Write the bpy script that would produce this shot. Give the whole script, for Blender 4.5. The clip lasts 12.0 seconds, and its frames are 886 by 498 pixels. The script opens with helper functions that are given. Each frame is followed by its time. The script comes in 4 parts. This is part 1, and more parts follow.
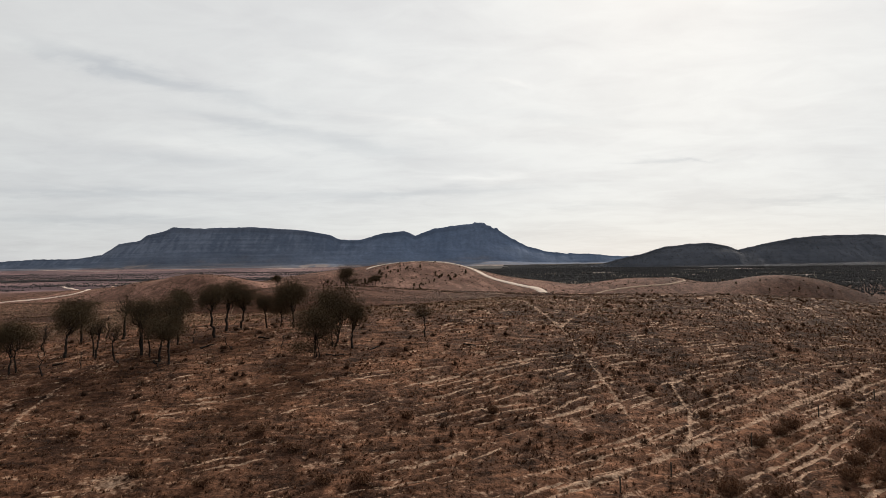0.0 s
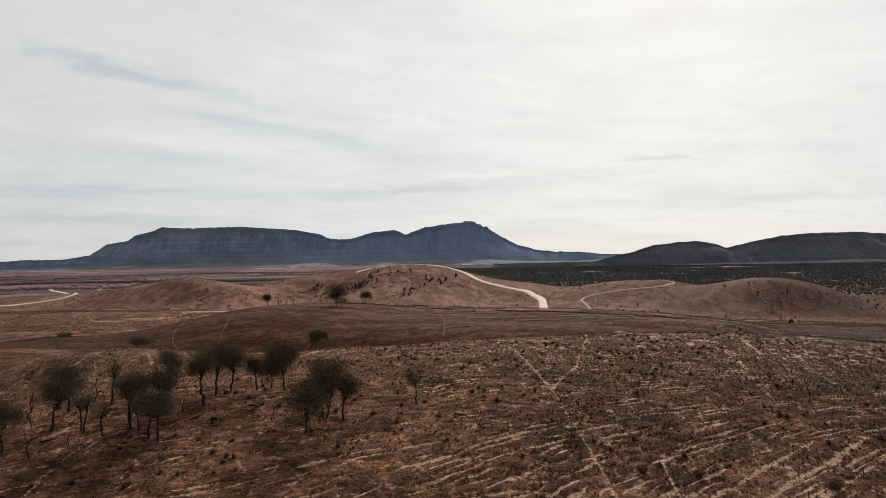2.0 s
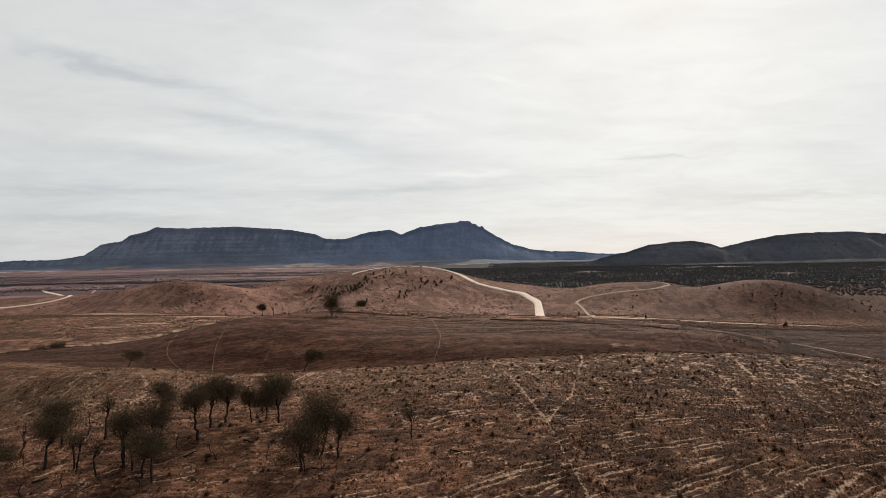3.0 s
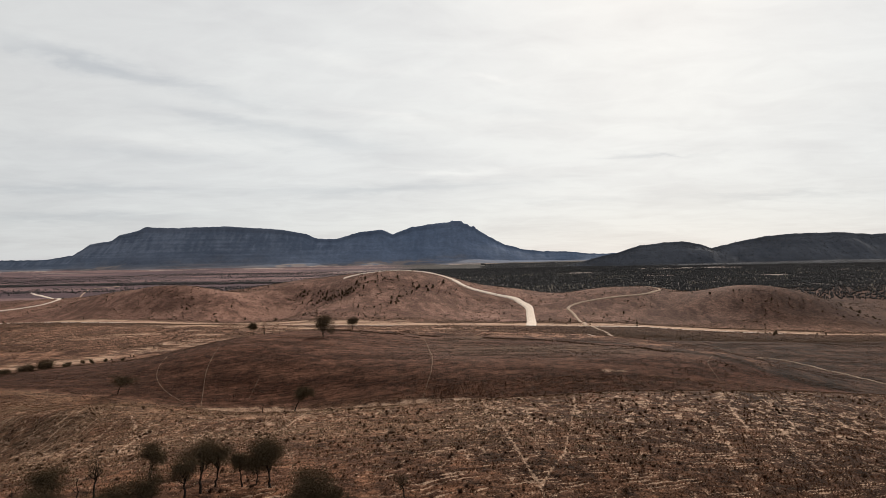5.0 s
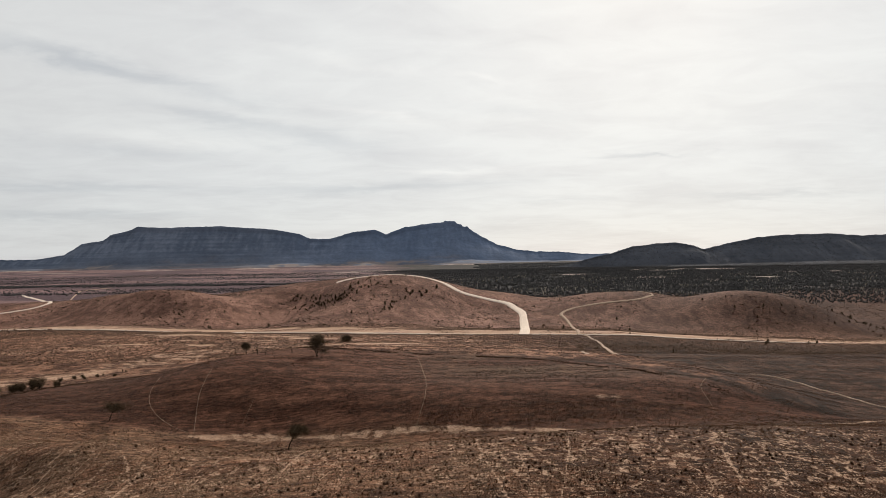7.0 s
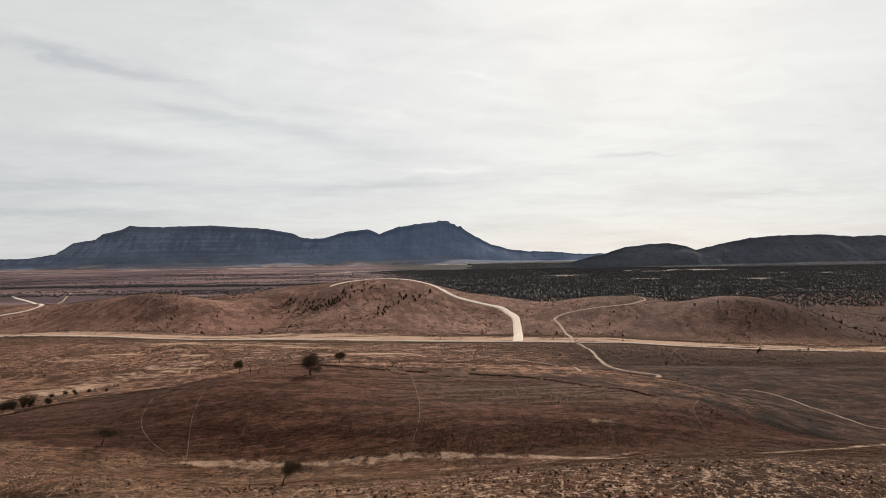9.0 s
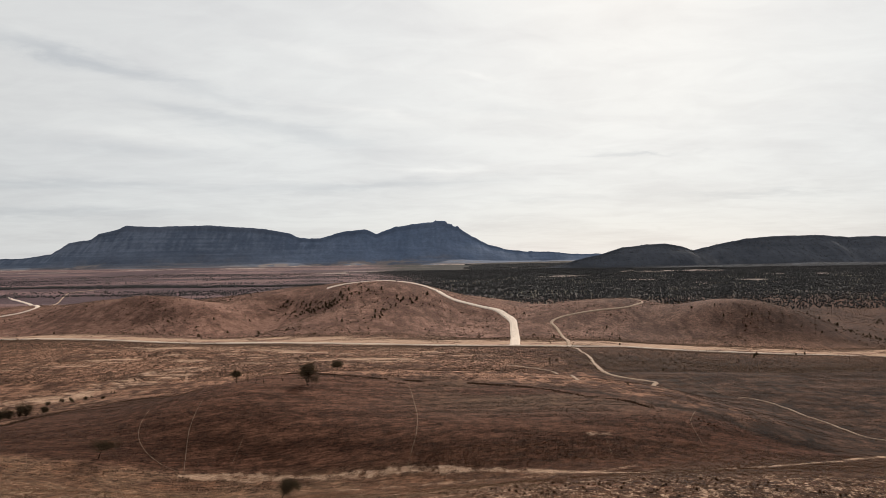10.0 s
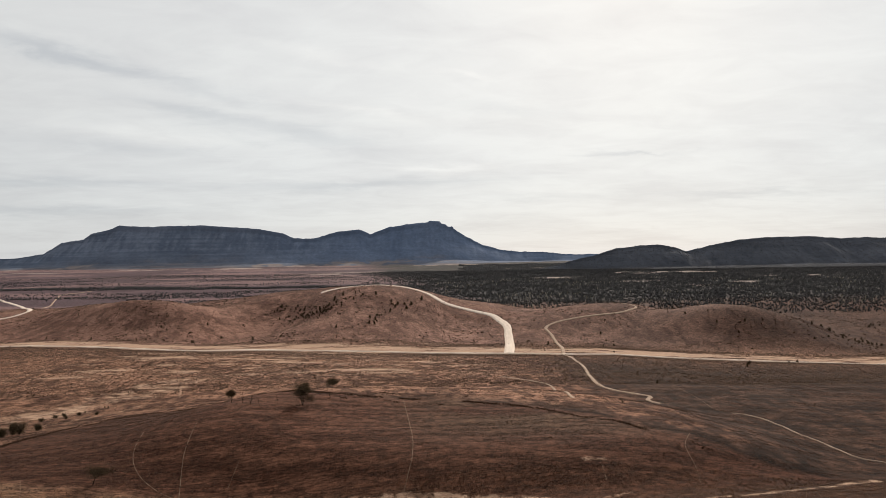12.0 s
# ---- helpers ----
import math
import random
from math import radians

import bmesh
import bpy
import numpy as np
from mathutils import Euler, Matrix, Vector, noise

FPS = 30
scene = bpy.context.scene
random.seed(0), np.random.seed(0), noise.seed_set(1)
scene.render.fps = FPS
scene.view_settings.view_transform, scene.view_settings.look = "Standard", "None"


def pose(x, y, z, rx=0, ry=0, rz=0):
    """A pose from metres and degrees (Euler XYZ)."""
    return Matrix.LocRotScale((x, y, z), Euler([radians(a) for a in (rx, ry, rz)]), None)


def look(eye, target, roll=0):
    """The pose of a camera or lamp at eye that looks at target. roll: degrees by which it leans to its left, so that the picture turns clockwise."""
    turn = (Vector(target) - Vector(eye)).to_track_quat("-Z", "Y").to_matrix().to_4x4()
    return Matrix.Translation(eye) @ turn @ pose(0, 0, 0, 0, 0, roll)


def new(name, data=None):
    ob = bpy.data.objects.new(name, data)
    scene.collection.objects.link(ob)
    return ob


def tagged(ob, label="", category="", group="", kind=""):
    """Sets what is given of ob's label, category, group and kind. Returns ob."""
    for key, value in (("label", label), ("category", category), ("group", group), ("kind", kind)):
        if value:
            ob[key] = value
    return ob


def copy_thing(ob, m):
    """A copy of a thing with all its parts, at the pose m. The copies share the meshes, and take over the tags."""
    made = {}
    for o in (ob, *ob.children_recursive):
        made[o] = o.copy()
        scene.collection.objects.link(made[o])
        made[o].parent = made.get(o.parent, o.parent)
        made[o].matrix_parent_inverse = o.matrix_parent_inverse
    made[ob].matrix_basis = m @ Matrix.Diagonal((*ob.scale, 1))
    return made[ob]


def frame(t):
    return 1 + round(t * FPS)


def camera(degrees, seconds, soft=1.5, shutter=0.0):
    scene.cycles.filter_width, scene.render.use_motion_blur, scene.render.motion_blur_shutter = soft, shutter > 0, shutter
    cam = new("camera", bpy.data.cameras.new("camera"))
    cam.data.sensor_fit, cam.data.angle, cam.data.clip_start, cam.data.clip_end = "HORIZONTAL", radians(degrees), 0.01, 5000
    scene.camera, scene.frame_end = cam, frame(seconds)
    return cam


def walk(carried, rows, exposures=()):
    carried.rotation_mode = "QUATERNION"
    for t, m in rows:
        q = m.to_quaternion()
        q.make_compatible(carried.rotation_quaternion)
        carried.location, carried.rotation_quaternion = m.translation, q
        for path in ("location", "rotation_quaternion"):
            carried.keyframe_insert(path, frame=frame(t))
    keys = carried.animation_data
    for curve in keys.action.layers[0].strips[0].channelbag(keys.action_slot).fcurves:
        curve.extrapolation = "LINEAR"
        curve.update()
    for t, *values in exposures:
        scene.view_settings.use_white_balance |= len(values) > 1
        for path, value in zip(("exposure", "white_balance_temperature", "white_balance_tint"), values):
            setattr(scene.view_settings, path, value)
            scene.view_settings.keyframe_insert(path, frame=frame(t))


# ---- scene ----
# ---------------------------------------------------------------- camera
cam = camera(67.2, 12.0, soft=0.7)
ROWS = [
    # seconds, x, y, z, yaw, pitch, roll
    (0.0, 0.00, 0.00, 45.00, 0.00, 1.83, 0.67),
    (0.5, -0.04, -0.04, 46.99, -0.20, 1.77, 0.77),
    (1.0, -0.07, -0.05, 49.12, -0.43, 1.71, 0.84),
    (1.5, -0.05, -0.01, 51.22, -0.62, 1.66, 0.90),
    (2.0, 0.04, 0.02, 53.40, -0.83, 1.61, 0.96),
    (2.5, 0.11, 0.04, 55.50, -1.01, 1.57, 1.01),
    (3.0, 0.16, 0.12, 57.67, -1.22, 1.53, 1.04),
    (5.0, 0.17, 0.64, 66.02, -1.94, 1.41, 1.04),
    (5.5, 0.19, 0.72, 68.10, -2.07, 1.39, 1.02),
    (6.0, 0.16, 0.76, 70.19, -2.21, 1.37, 1.01),
    (6.5, 0.11, 0.72, 72.27, -2.36, 1.34, 1.00),
    (7.0, 0.07, 0.66, 74.36, -2.52, 1.31, 0.98),
    (9.0, 0.03, 0.55, 82.56, -3.09, 1.18, 0.91),
    (9.5, -0.05, 0.56, 84.62, -3.22, 1.16, 0.89),
    (10.0, -0.16, 0.52, 86.69, -3.35, 1.13, 0.87),
    (10.5, -0.21, 0.46, 88.75, -3.48, 1.10, 0.86),
    (11.0, -0.22, 0.40, 90.83, -3.60, 1.08, 0.85),
    (11.5, -0.35, 0.32, 92.87, -3.73, 1.06, 0.84),
    (12.0, -0.58, 0.28, 95.00, -3.86, 1.04, 0.83),
]
walk(cam, [(t, pose(x, y, z, 90 + pitch, roll, yaw)) for t, x, y, z, yaw, pitch, roll in ROWS])

# ---------------------------------------------------------------- sky and sun
SUN_AZ, SUN_EL = 20.0, 30.0      # degrees to the right of straight ahead, and above the horizon

world = bpy.data.worlds.new("world")
scene.world = world
world.use_nodes = True
wn, wl = world.node_tree.nodes, world.node_tree.links
wn.clear()


def wnode(kind, **props):
    n = wn.new(kind)
    for k, v in props.items():
        n.inputs[k].default_value = v
    return n


w_out = wnode("ShaderNodeOutputWorld")
sky = wn.new("ShaderNodeTexSky")
sky.sky_type, sky.sun_disc = "NISHITA", False
sky.sun_elevation, sky.sun_rotation = radians(SUN_EL), radians(SUN_AZ)
sky.dust_density = 1.2
w_sky = wnode("ShaderNodeBackground", Strength=0.10)
wl.new(sky.outputs[0], w_sky.inputs["Color"])
# thin cloud sheet: long drawn-out streaks over the whole sky
w_tc = wn.new("ShaderNodeTexCoord")
w_sep = wn.new("ShaderNodeSeparateXYZ")
wl.new(w_tc.outputs["Generated"], w_sep.inputs[0])
w_up = wn.new("ShaderNodeMath")
w_up.operation, w_up.inputs[1].default_value = "ADD", 0.10
wl.new(w_sep.outputs[2], w_up.inputs[0])
w_px, w_py = wn.new("ShaderNodeMath"), wn.new("ShaderNodeMath")
for n, k in ((w_px, 0), (w_py, 1)):
    n.operation = "DIVIDE"
    wl.new(w_sep.outputs[k], n.inputs[0])
    wl.new(w_up.outputs[0], n.inputs[1])
w_comb = wn.new("ShaderNodeCombineXYZ")
wl.new(w_px.outputs[0], w_comb.inputs[0])
wl.new(w_py.outputs[0], w_comb.inputs[1])
w_map = wn.new("ShaderNodeMapping")
w_map.inputs["Scale"].default_value = (0.75, 1.0, 1.0)
w_map.inputs["Rotation"].default_value = (0, 0, radians(18))
wl.new(w_comb.outputs[0], w_map.inputs[0])
w_n1 = wnode("ShaderNodeTexNoise", Scale=1.1, Detail=7.0, Roughness=0.55, Distortion=0.5)
wl.new(w_map.outputs[0], w_n1.inputs["Vector"])
w_ramp = wn.new("ShaderNodeValToRGB")
el = w_ramp.color_ramp.elements
el[0].position, el[0].color = 0.36, (0.735, 0.738, 0.738, 1)
el[1].position, el[1].color = 0.58, (0.842, 0.852, 0.840, 1)
w_n2 = wnode("ShaderNodeTexNoise", Scale=4.0, Detail=8.0, Roughness=0.6, Distortion=0.8)
wl.new(w_map.outputs[0], w_n2.inputs["Vector"])
w_nm = wn.new("ShaderNodeMix")
w_nm.inputs["Factor"].default_value = 0.34
wl.new(w_n1.outputs["Fac"], w_nm.inputs["A"])
wl.new(w_n2.outputs["Fac"], w_nm.inputs["B"])
wl.new(w_nm.outputs["Result"], w_ramp.inputs[0])
# brighter round the veiled sun
w_dot = wn.new("ShaderNodeVectorMath")
w_dot.operation = "DOT_PRODUCT"
sa, se = radians(SUN_AZ), radians(SUN_EL)
SUN_DIR = Vector((math.sin(sa) * math.cos(se), math.cos(sa) * math.cos(se), math.sin(se)))
w_dot.inputs[1].default_value = SUN_DIR
wl.new(w_tc.outputs["Generated"], w_dot.inputs[0])
w_half = wn.new("ShaderNodeMapRange")
w_half.inputs["From Min"].default_value = -1.0
wl.new(w_dot.outputs["Value"], w_half.inputs["Value"])
w_glow = wn.new("ShaderNodeValToRGB")
ge = w_glow.color_ramp.elements
ge[0].position, ge[0].color = 0.15, (0.32, 0.32, 0.32, 1)
ge[1].position, ge[1].color = 1.0, (1.0, 1.0, 1.0, 1)
mid = ge.new(0.68)
mid.color = (0.80, 0.80, 0.80, 1)
wl.new(w_half.outputs[0], w_glow.inputs[0])
w_gain = wn.new("ShaderNodeMath")
w_gain.operation, w_gain.inputs[1].default_value = "MULTIPLY", 1.0
wl.new(w_glow.outputs[0], w_gain.inputs[0])
# long thin streaks of thicker (grey) and brighter cloud: bearing, height, half length, half depth, slope, how much darker
STREAKS = (
    (-25.0, 15.5, 6.5, 0.55, -0.15, 0.17), (-16.5, 12.1, 5.5, 0.65, -0.10, 0.12), (-7.5, 10.5, 5.5, 0.95, -0.12, 0.11), (-14.0, 13.6, 6.0, 0.6, -0.12, 0.07),
    (-2.0, 6.6, 10.5, 0.42, 0.03, 0.13), (19.8, 8.7, 3.3, 0.17, -0.05, 0.13), (29.0, 4.9, 6.5, 0.34, -0.05, 0.09), (-27.0, 6.2, 8.0, 0.36, 0.02, 0.10),
    (-28.0, 4.1, 9.0, 0.42, 0.02, 0.10), (12.5, 5.3, 5.0, 0.25, -0.03, 0.05), (-22.0, 9.0, 6.0, 0.4, -0.03, 0.06), (10.0, 12.8, 6.0, 0.5, -0.10, 0.05),
    (3.0, 7.9, 5.0, 0.28, 0.0, -0.07), (7.0, 15.8, 2.6, 0.30, -0.12, -0.06), (-20.0, 10.3, 8.0, 0.5, -0.04, -0.05), (-3.0, 12.6, 5.0, 0.4, -0.12, -0.06), (-6.0, 17.0, 7.0, 0.5, -0.12, -0.04),
)


def wmath(op, a, b=None):
    n = wn.new("ShaderNodeMath")
    n.operation = op
    for i, v in enumerate((a, b)):
        if isinstance(v, (int, float)):
            n.inputs[i].default_value = v
        elif v is not None:
            wl.new(v, n.inputs[i])
    return n.outputs[0]


w_n3 = wnode("ShaderNodeTexNoise", Scale=3.2, Detail=6.0, Roughness=0.6, Distortion=0.4)
wl.new(w_map.outputs[0], w_n3.inputs["Vector"])
w_off = wmath("SUBTRACT", w_n3.outputs["Fac"], 0.5)
w_az = wmath("ADD", wmath("MULTIPLY", wmath("ARCTAN2", w_sep.outputs[0], w_sep.outputs[1]), 57.2958), wmath("MULTIPLY", w_off, 9.0))
w_el = wmath("ADD", wmath("MULTIPLY", wmath("ARCSINE", w_sep.outputs[2]), 57.2958), wmath("MULTIPLY", w_off, 1.7))
w_grey = None
for s_az, s_el, s_long, s_deep, s_tilt, s_dark in STREAKS:
    du = wmath("SUBTRACT", w_az, s_az)
    dv = wmath("SUBTRACT", wmath("SUBTRACT", w_el, s_el), wmath("MULTIPLY", du, s_tilt))
    dd = wmath("ADD", wmath("POWER", wmath("DIVIDE", du, s_long), 2.0), wmath("POWER", wmath("DIVIDE", dv, s_deep), 2.0))
    one = wmath("MULTIPLY", wmath("EXPONENT", wmath("MULTIPLY", dd, -1.0)), 1.8 * s_dark)
    w_grey = one if w_grey is None else wmath("ADD", w_grey, one)
w_thick = wn.new("ShaderNodeMix")
w_thick.data_type, w_thick.blend_type, w_thick.clamp_factor = "RGBA", "MIX", False
wl.new(w_grey, w_thick.inputs["Factor"])
wl.new(w_ramp.outputs[0], w_thick.inputs["A"])
w_thick.inputs["B"].default_value = (0.18, 0.23, 0.31, 1)
w_cloud = wnode("ShaderNodeBackground")
# the veil is cooler low down and warmer overhead
w_low = wn.new("ShaderNodeMapRange")
w_low.inputs["From Max"].default_value = 12.0
wl.new(w_el, w_low.inputs["Value"])
w_cast = wn.new("ShaderNodeMix")
w_cast.data_type = "RGBA"
w_cast.inputs["A"].default_value, w_cast.inputs["B"].default_value = (0.895, 0.910, 0.950, 1), (1.015, 1.006, 0.993, 1)
wl.new(w_low.outputs[0], w_cast.inputs["Factor"])
w_tint = wn.new("ShaderNodeMix")
w_tint.data_type, w_tint.blend_type = "RGBA", "MULTIPLY"
w_tint.inputs["Factor"].default_value = 1.0
wl.new(w_thick.outputs["Result"], w_tint.inputs["A"])
wl.new(w_cast.outputs["Result"], w_tint.inputs["B"])
wl.new(w_tint.outputs["Result"], w_cloud.inputs["Color"])
wl.new(w_gain.outputs[0], w_cloud.inputs["Strength"])
w_mix = wnode("ShaderNodeMixShader", Fac=0.90)
wl.new(w_sky.outputs[0], w_mix.inputs[1])
wl.new(w_cloud.outputs[0], w_mix.inputs[2])
wl.new(w_mix.outputs[0], w_out.inputs["Surface"])

sun = new("sun", bpy.data.lights.new("sun", "SUN"))
sun.data.energy, sun.data.angle, sun.data.color = 3.9, radians(2.0), (1.0, 0.90, 0.78)
sun.matrix_world = look((0, 0, 300), Vector((0, 0, 300)) - SUN_DIR)

# ---------------------------------------------------------------- land form
# terrain begin


def smooth(a, b, v):
    t = np.clip((v - a) / (b - a), 0, 1)
    return t * t * (3 - 2 * t)


def vnoise(x, y, seed=0):
    """Smooth value noise in the plane, 0 to 1."""
    x, y = np.asarray(x, float), np.asarray(y, float)
    xi, yi = np.floor(x), np.floor(y)
    fx, fy = x - xi, y - yi
    fx, fy = fx * fx * (3 - 2 * fx), fy * fy * (3 - 2 * fy)

    def h(a, b):
        v = np.sin(a * 127.1 + b * 311.7 + seed * 74.7) * 43758.5453
        return v - np.floor(v)
    return (h(xi, yi) * (1 - fx) + h(xi + 1, yi) * fx) * (1 - fy) + (h(xi, yi + 1) * (1 - fx) + h(xi + 1, yi + 1) * fx) * fy


def fbm(x, y, octaves=4, seed=0):
    v, a, n = 0.0, 1.0, 0.0
    for k in range(octaves):
        v, n = v + a * vnoise(x, y, seed + k * 13), n + a
        x, y, a = x * 2.03 + 17.3, y * 2.03 + 9.1, a * 0.5
    return v / n


# the floor of the land along the view, from the near shoulder over the valley to the far plain
FLOOR_Y = (0, 120, 200, 330, 430, 560, 680, 900, 1300, 2000, 2600, 3500, 4800)
FLOOR_Z = (24.6, 16.2, 19.1, 19.4, 19.4, 12.3, -5.0, -19.3, 2.6, 21.0, 37.0, 56.6, 85.8)
FLAT_X = (-900, -640, -423, -285, -148, -37, 42, 159, 266, 337, 476, 640)
FLAT_Y = (880, 800, 735, 704, 684, 657, 637, 610, 614, 616, 612, 606)
# hills: x, y, turn, half width, depth in front, depth behind, power, height
HILLS = (
    (26.1, 119.2, 0.19, 124.7, 49.2, 46.0, 2.37, 22.3),
    (23.3, 256.2, -0.09, 103.6, 50.8, 90.4, 5.59, 15.2),
    (-137.6, 226.6, -0.69, 51.3, 44.0, 121.7, 2.69, 10.7),
    (-3.2, 1003.1, 0.89, 140.5, 171.1, 299.4, 2.04, 71.6),
    (291.7, 944.5, -0.58, 53.7, 99.2, 162.8, 2.44, 33.0),
    (431.1, 842.1, 0.03, 90.4, 75.7, 104.9, 2.22, 60.7),
    (-384.0, 1020.5, 0.86, 46.9, 156.5, 223.0, 1.64, 43.9),
    (81.1, 897.7, -0.07, 50.8, 109.4, 124.0, 2.26, -19.6),
    (-188.0, 931.4, -0.10, 47.9, 117.8, 103.7, 2.31, -24.8),
    (559.1, 918.9, 0.07, 56.9, 32.2, 144.5, 2.31, 26.1),
    (262.0, 480.0, -0.04, 90.3, 70.0, 80.0, 2.07, -8.0),
    (-412.5, 704.6, -0.31, 221.0, 97.1, 140.3, 2.04, 20.3),
    (-87.3, 159.0, -0.48, 33.8, 11.0, 17.5, 2.47, 8.75),
    (-50.3, 163.0, 0.25, 28.4, 11.7, 15.7, 2.84, 2.5),
    (40.0, 125.0, 0.0, 36.0, 15.2, 15.0, 2.5, 1.4),
    (-30.0, 146.0, 0.0, 22.0, 14.0, 9.0, 2.5, 1.5),
)


def hill(x, y, cx, cy, turn, wide, front, back, power, high):
    c, s = math.cos(turn), math.sin(turn)
    u, v = (x - cx) * c + (y - cy) * s, -(x - cx) * s + (y - cy) * c
    d = front + (back - front) * smooth(-0.35 * (front + back), 0.35 * (front + back), v)
    return high * np.exp(-0.5 * ((u / wide) ** 2 + (v / d) ** 2) ** (power / 2))


def land(x, y):
    """The height of the ground, without its small relief."""
    x, y = np.asarray(x, float), np.asarray(y, float)
    z = np.interp(y, FLOOR_Y, FLOOR_Z) - 0.06 * np.clip(x - 200, 0, 250) * smooth(350, 550, y) * (1 - smooth(900, 1400, y))
    for h in HILLS:
        z = z + hill(x, y, *h)
    return z


def ground_at(x, y):
    """The height of the ground with its rolling and its small relief."""
    x, y = np.asarray(x, float), np.asarray(y, float)
    z = land(x, y)
    # the dry flat behind the valley road lies level with it
    line = np.interp(x, FLAT_X, FLAT_Y)
    back = y - line
    z = z + smooth(0, 10, back) * (1 - smooth(45, 125, back)) * np.clip(land(x, line) - 0.8 - z, 0, None)
    r = np.hypot(x, y)
    far = smooth(740, 1050, r)
    z = z + (fbm(np.asarray(x) / 90, np.asarray(y) / 90, 3, 5) - 0.5) * (0.8 + 5.0 * far)
    near = 1 - smooth(330, 700, r)
    z = z + near * ((fbm(np.asarray(x) / 7, np.asarray(y) / 7, 3, 9) - 0.5) * 0.55)
    return z
# terrain end

# ---------------------------------------------------------------- materials


def material(name, rough=0.9, spec=0.15):
    m = bpy.data.materials.new(name)
    m.use_nodes = True
    b = m.node_tree.nodes["Principled BSDF"]
    b.inputs["Roughness"].default_value = rough
    b.inputs["Specular IOR Level"].default_value = spec
    return m, m.node_tree.nodes, m.node_tree.links, b


STEP_A, STEP_B = 0.64, 0.9        # half the spacing of the trodden lines, across and down the slope


def earth(name, fine, coarse, bump, distance, pale=None, depth=0.70):
    """Earth whose colour is that of the land's soils, broken by grain at two scales; pale: the two tones of the bare earth that
    shows where the land's 'bare' value and the grain together pass a threshold."""
    m, n, l, b = material(name, 0.95, 0.06)
    at = n.new("ShaderNodeAttribute")
    at.attribute_name = "soil"
    geo = n.new("ShaderNodeNewGeometry")
    n1, n2 = n.new("ShaderNodeTexNoise"), n.new("ShaderNodeTexNoise")
    for q, scale, detail, rough in ((n1, coarse, 10, 0.72), (n2, fine, 6, 0.65)):
        q.inputs["Scale"].default_value, q.inputs["Detail"].default_value, q.inputs["Roughness"].default_value = scale, detail, rough
        l.new(geo.outputs["Position"], q.inputs["Vector"])

    def maths(op, a, c):
        k = n.new("ShaderNodeMath")
        k.operation = op
        for i, v in enumerate((a, c)):
            if isinstance(v, (int, float)):
                k.inputs[i].default_value = v
            else:
                l.new(v, k.inputs[i])
        return k.outputs[0]

    def spread(value, a, c, d, e):
        k = n.new("ShaderNodeMapRange")
        for key, v in (("From Min", a), ("From Max", c), ("To Min", d), ("To Max", e)):
            k.inputs[key].default_value = v
        l.new(value, k.inputs["Value"])
        return k.outputs[0]

    def blend(kind, fac, a, c):
        k = n.new("ShaderNodeMix")
        k.data_type, k.blend_type = "RGBA", kind
        for key, v in (("Factor", fac), ("A", a), ("B", c)):
            if isinstance(v, (int, float)):
                k.inputs[key].default_value = v
            elif isinstance(v, tuple):
                k.inputs[key].default_value = (*v, 1)
            else:
                l.new(v, k.inputs[key])
        return k.outputs["Result"]

    both = maths("ADD", n1.outputs["Fac"], n2.outputs["Fac"])
    col = blend("MULTIPLY", 1.0, at.outputs["Color"], spread(both, 0.78, 1.22, 1 - depth, 1 + depth))
    if pale:
        # level strokes along the slopes: light and shade of small growth put into colour
        long = n.new("ShaderNodeMapping")
        long.inputs["Scale"].default_value = (0.24, 1.35, 0.50)
        l.new(geo.outputs["Position"], long.inputs["Vector"])
        n3 = n.new("ShaderNodeTexNoise")
        n3.inputs["Scale"].default_value, n3.inputs["Detail"].default_value, n3.inputs["Roughness"].default_value = 1.0, 4, 0.7
        n3.inputs["Distortion"].default_value = 0.3
        l.new(long.outputs[0], n3.inputs["Vector"])
        col = blend("MULTIPLY", 1.0, col, spread(n3.outputs["Fac"], 0.34, 0.66, 0.40, 1.60))
    height = n2.outputs["Fac"]
    if pale:
        ba = n.new("ShaderNodeAttribute")
        ba.attribute_name = "bare"
        grain = maths("MULTIPLY", maths("SUBTRACT", both, 1.0), 0.62)
        # the long narrow steps that stock have trodden: two families of lines, their phase in metres and how wide they are
        st = n.new("ShaderNodeAttribute")
        st.attribute_name = "steps"
        xyz = n.new("ShaderNodeSeparateXYZ")
        l.new(st.outputs["Vector"], xyz.inputs[0])
        worn = ba.outputs["Fac"]
        for phase, width, every in ((xyz.outputs[0], xyz.outputs[2], STEP_A), (xyz.outputs[1], st.outputs["Alpha"], STEP_B)):
            off = maths("PINGPONG", phase, every)
            line = maths("MULTIPLY", maths("SUBTRACT", width, off), 2.6)
            worn = maths("MAXIMUM", worn, maths("MINIMUM", maths("ADD", 0.46, line), 0.53))
        fac = spread(maths("ADD", worn, grain), 0.37, 0.57, 0.0, 1.0)
        col = blend("MIX", fac, col, blend("MIX", spread(n2.outputs["Fac"], 0.35, 0.65, 0.0, 1.0), pale[0], pale[1]))
        height = maths("SUBTRACT", height, maths("MULTIPLY", fac, 0.25))
    l.new(col, b.inputs["Base Color"])
    bp = n.new("ShaderNodeBump")
    bp.inputs["Strength"].default_value, bp.inputs["Distance"].default_value = bump, distance
    l.new(height, bp.inputs["Height"])
    l.new(bp.outputs[0], b.inputs["Normal"])
    return m


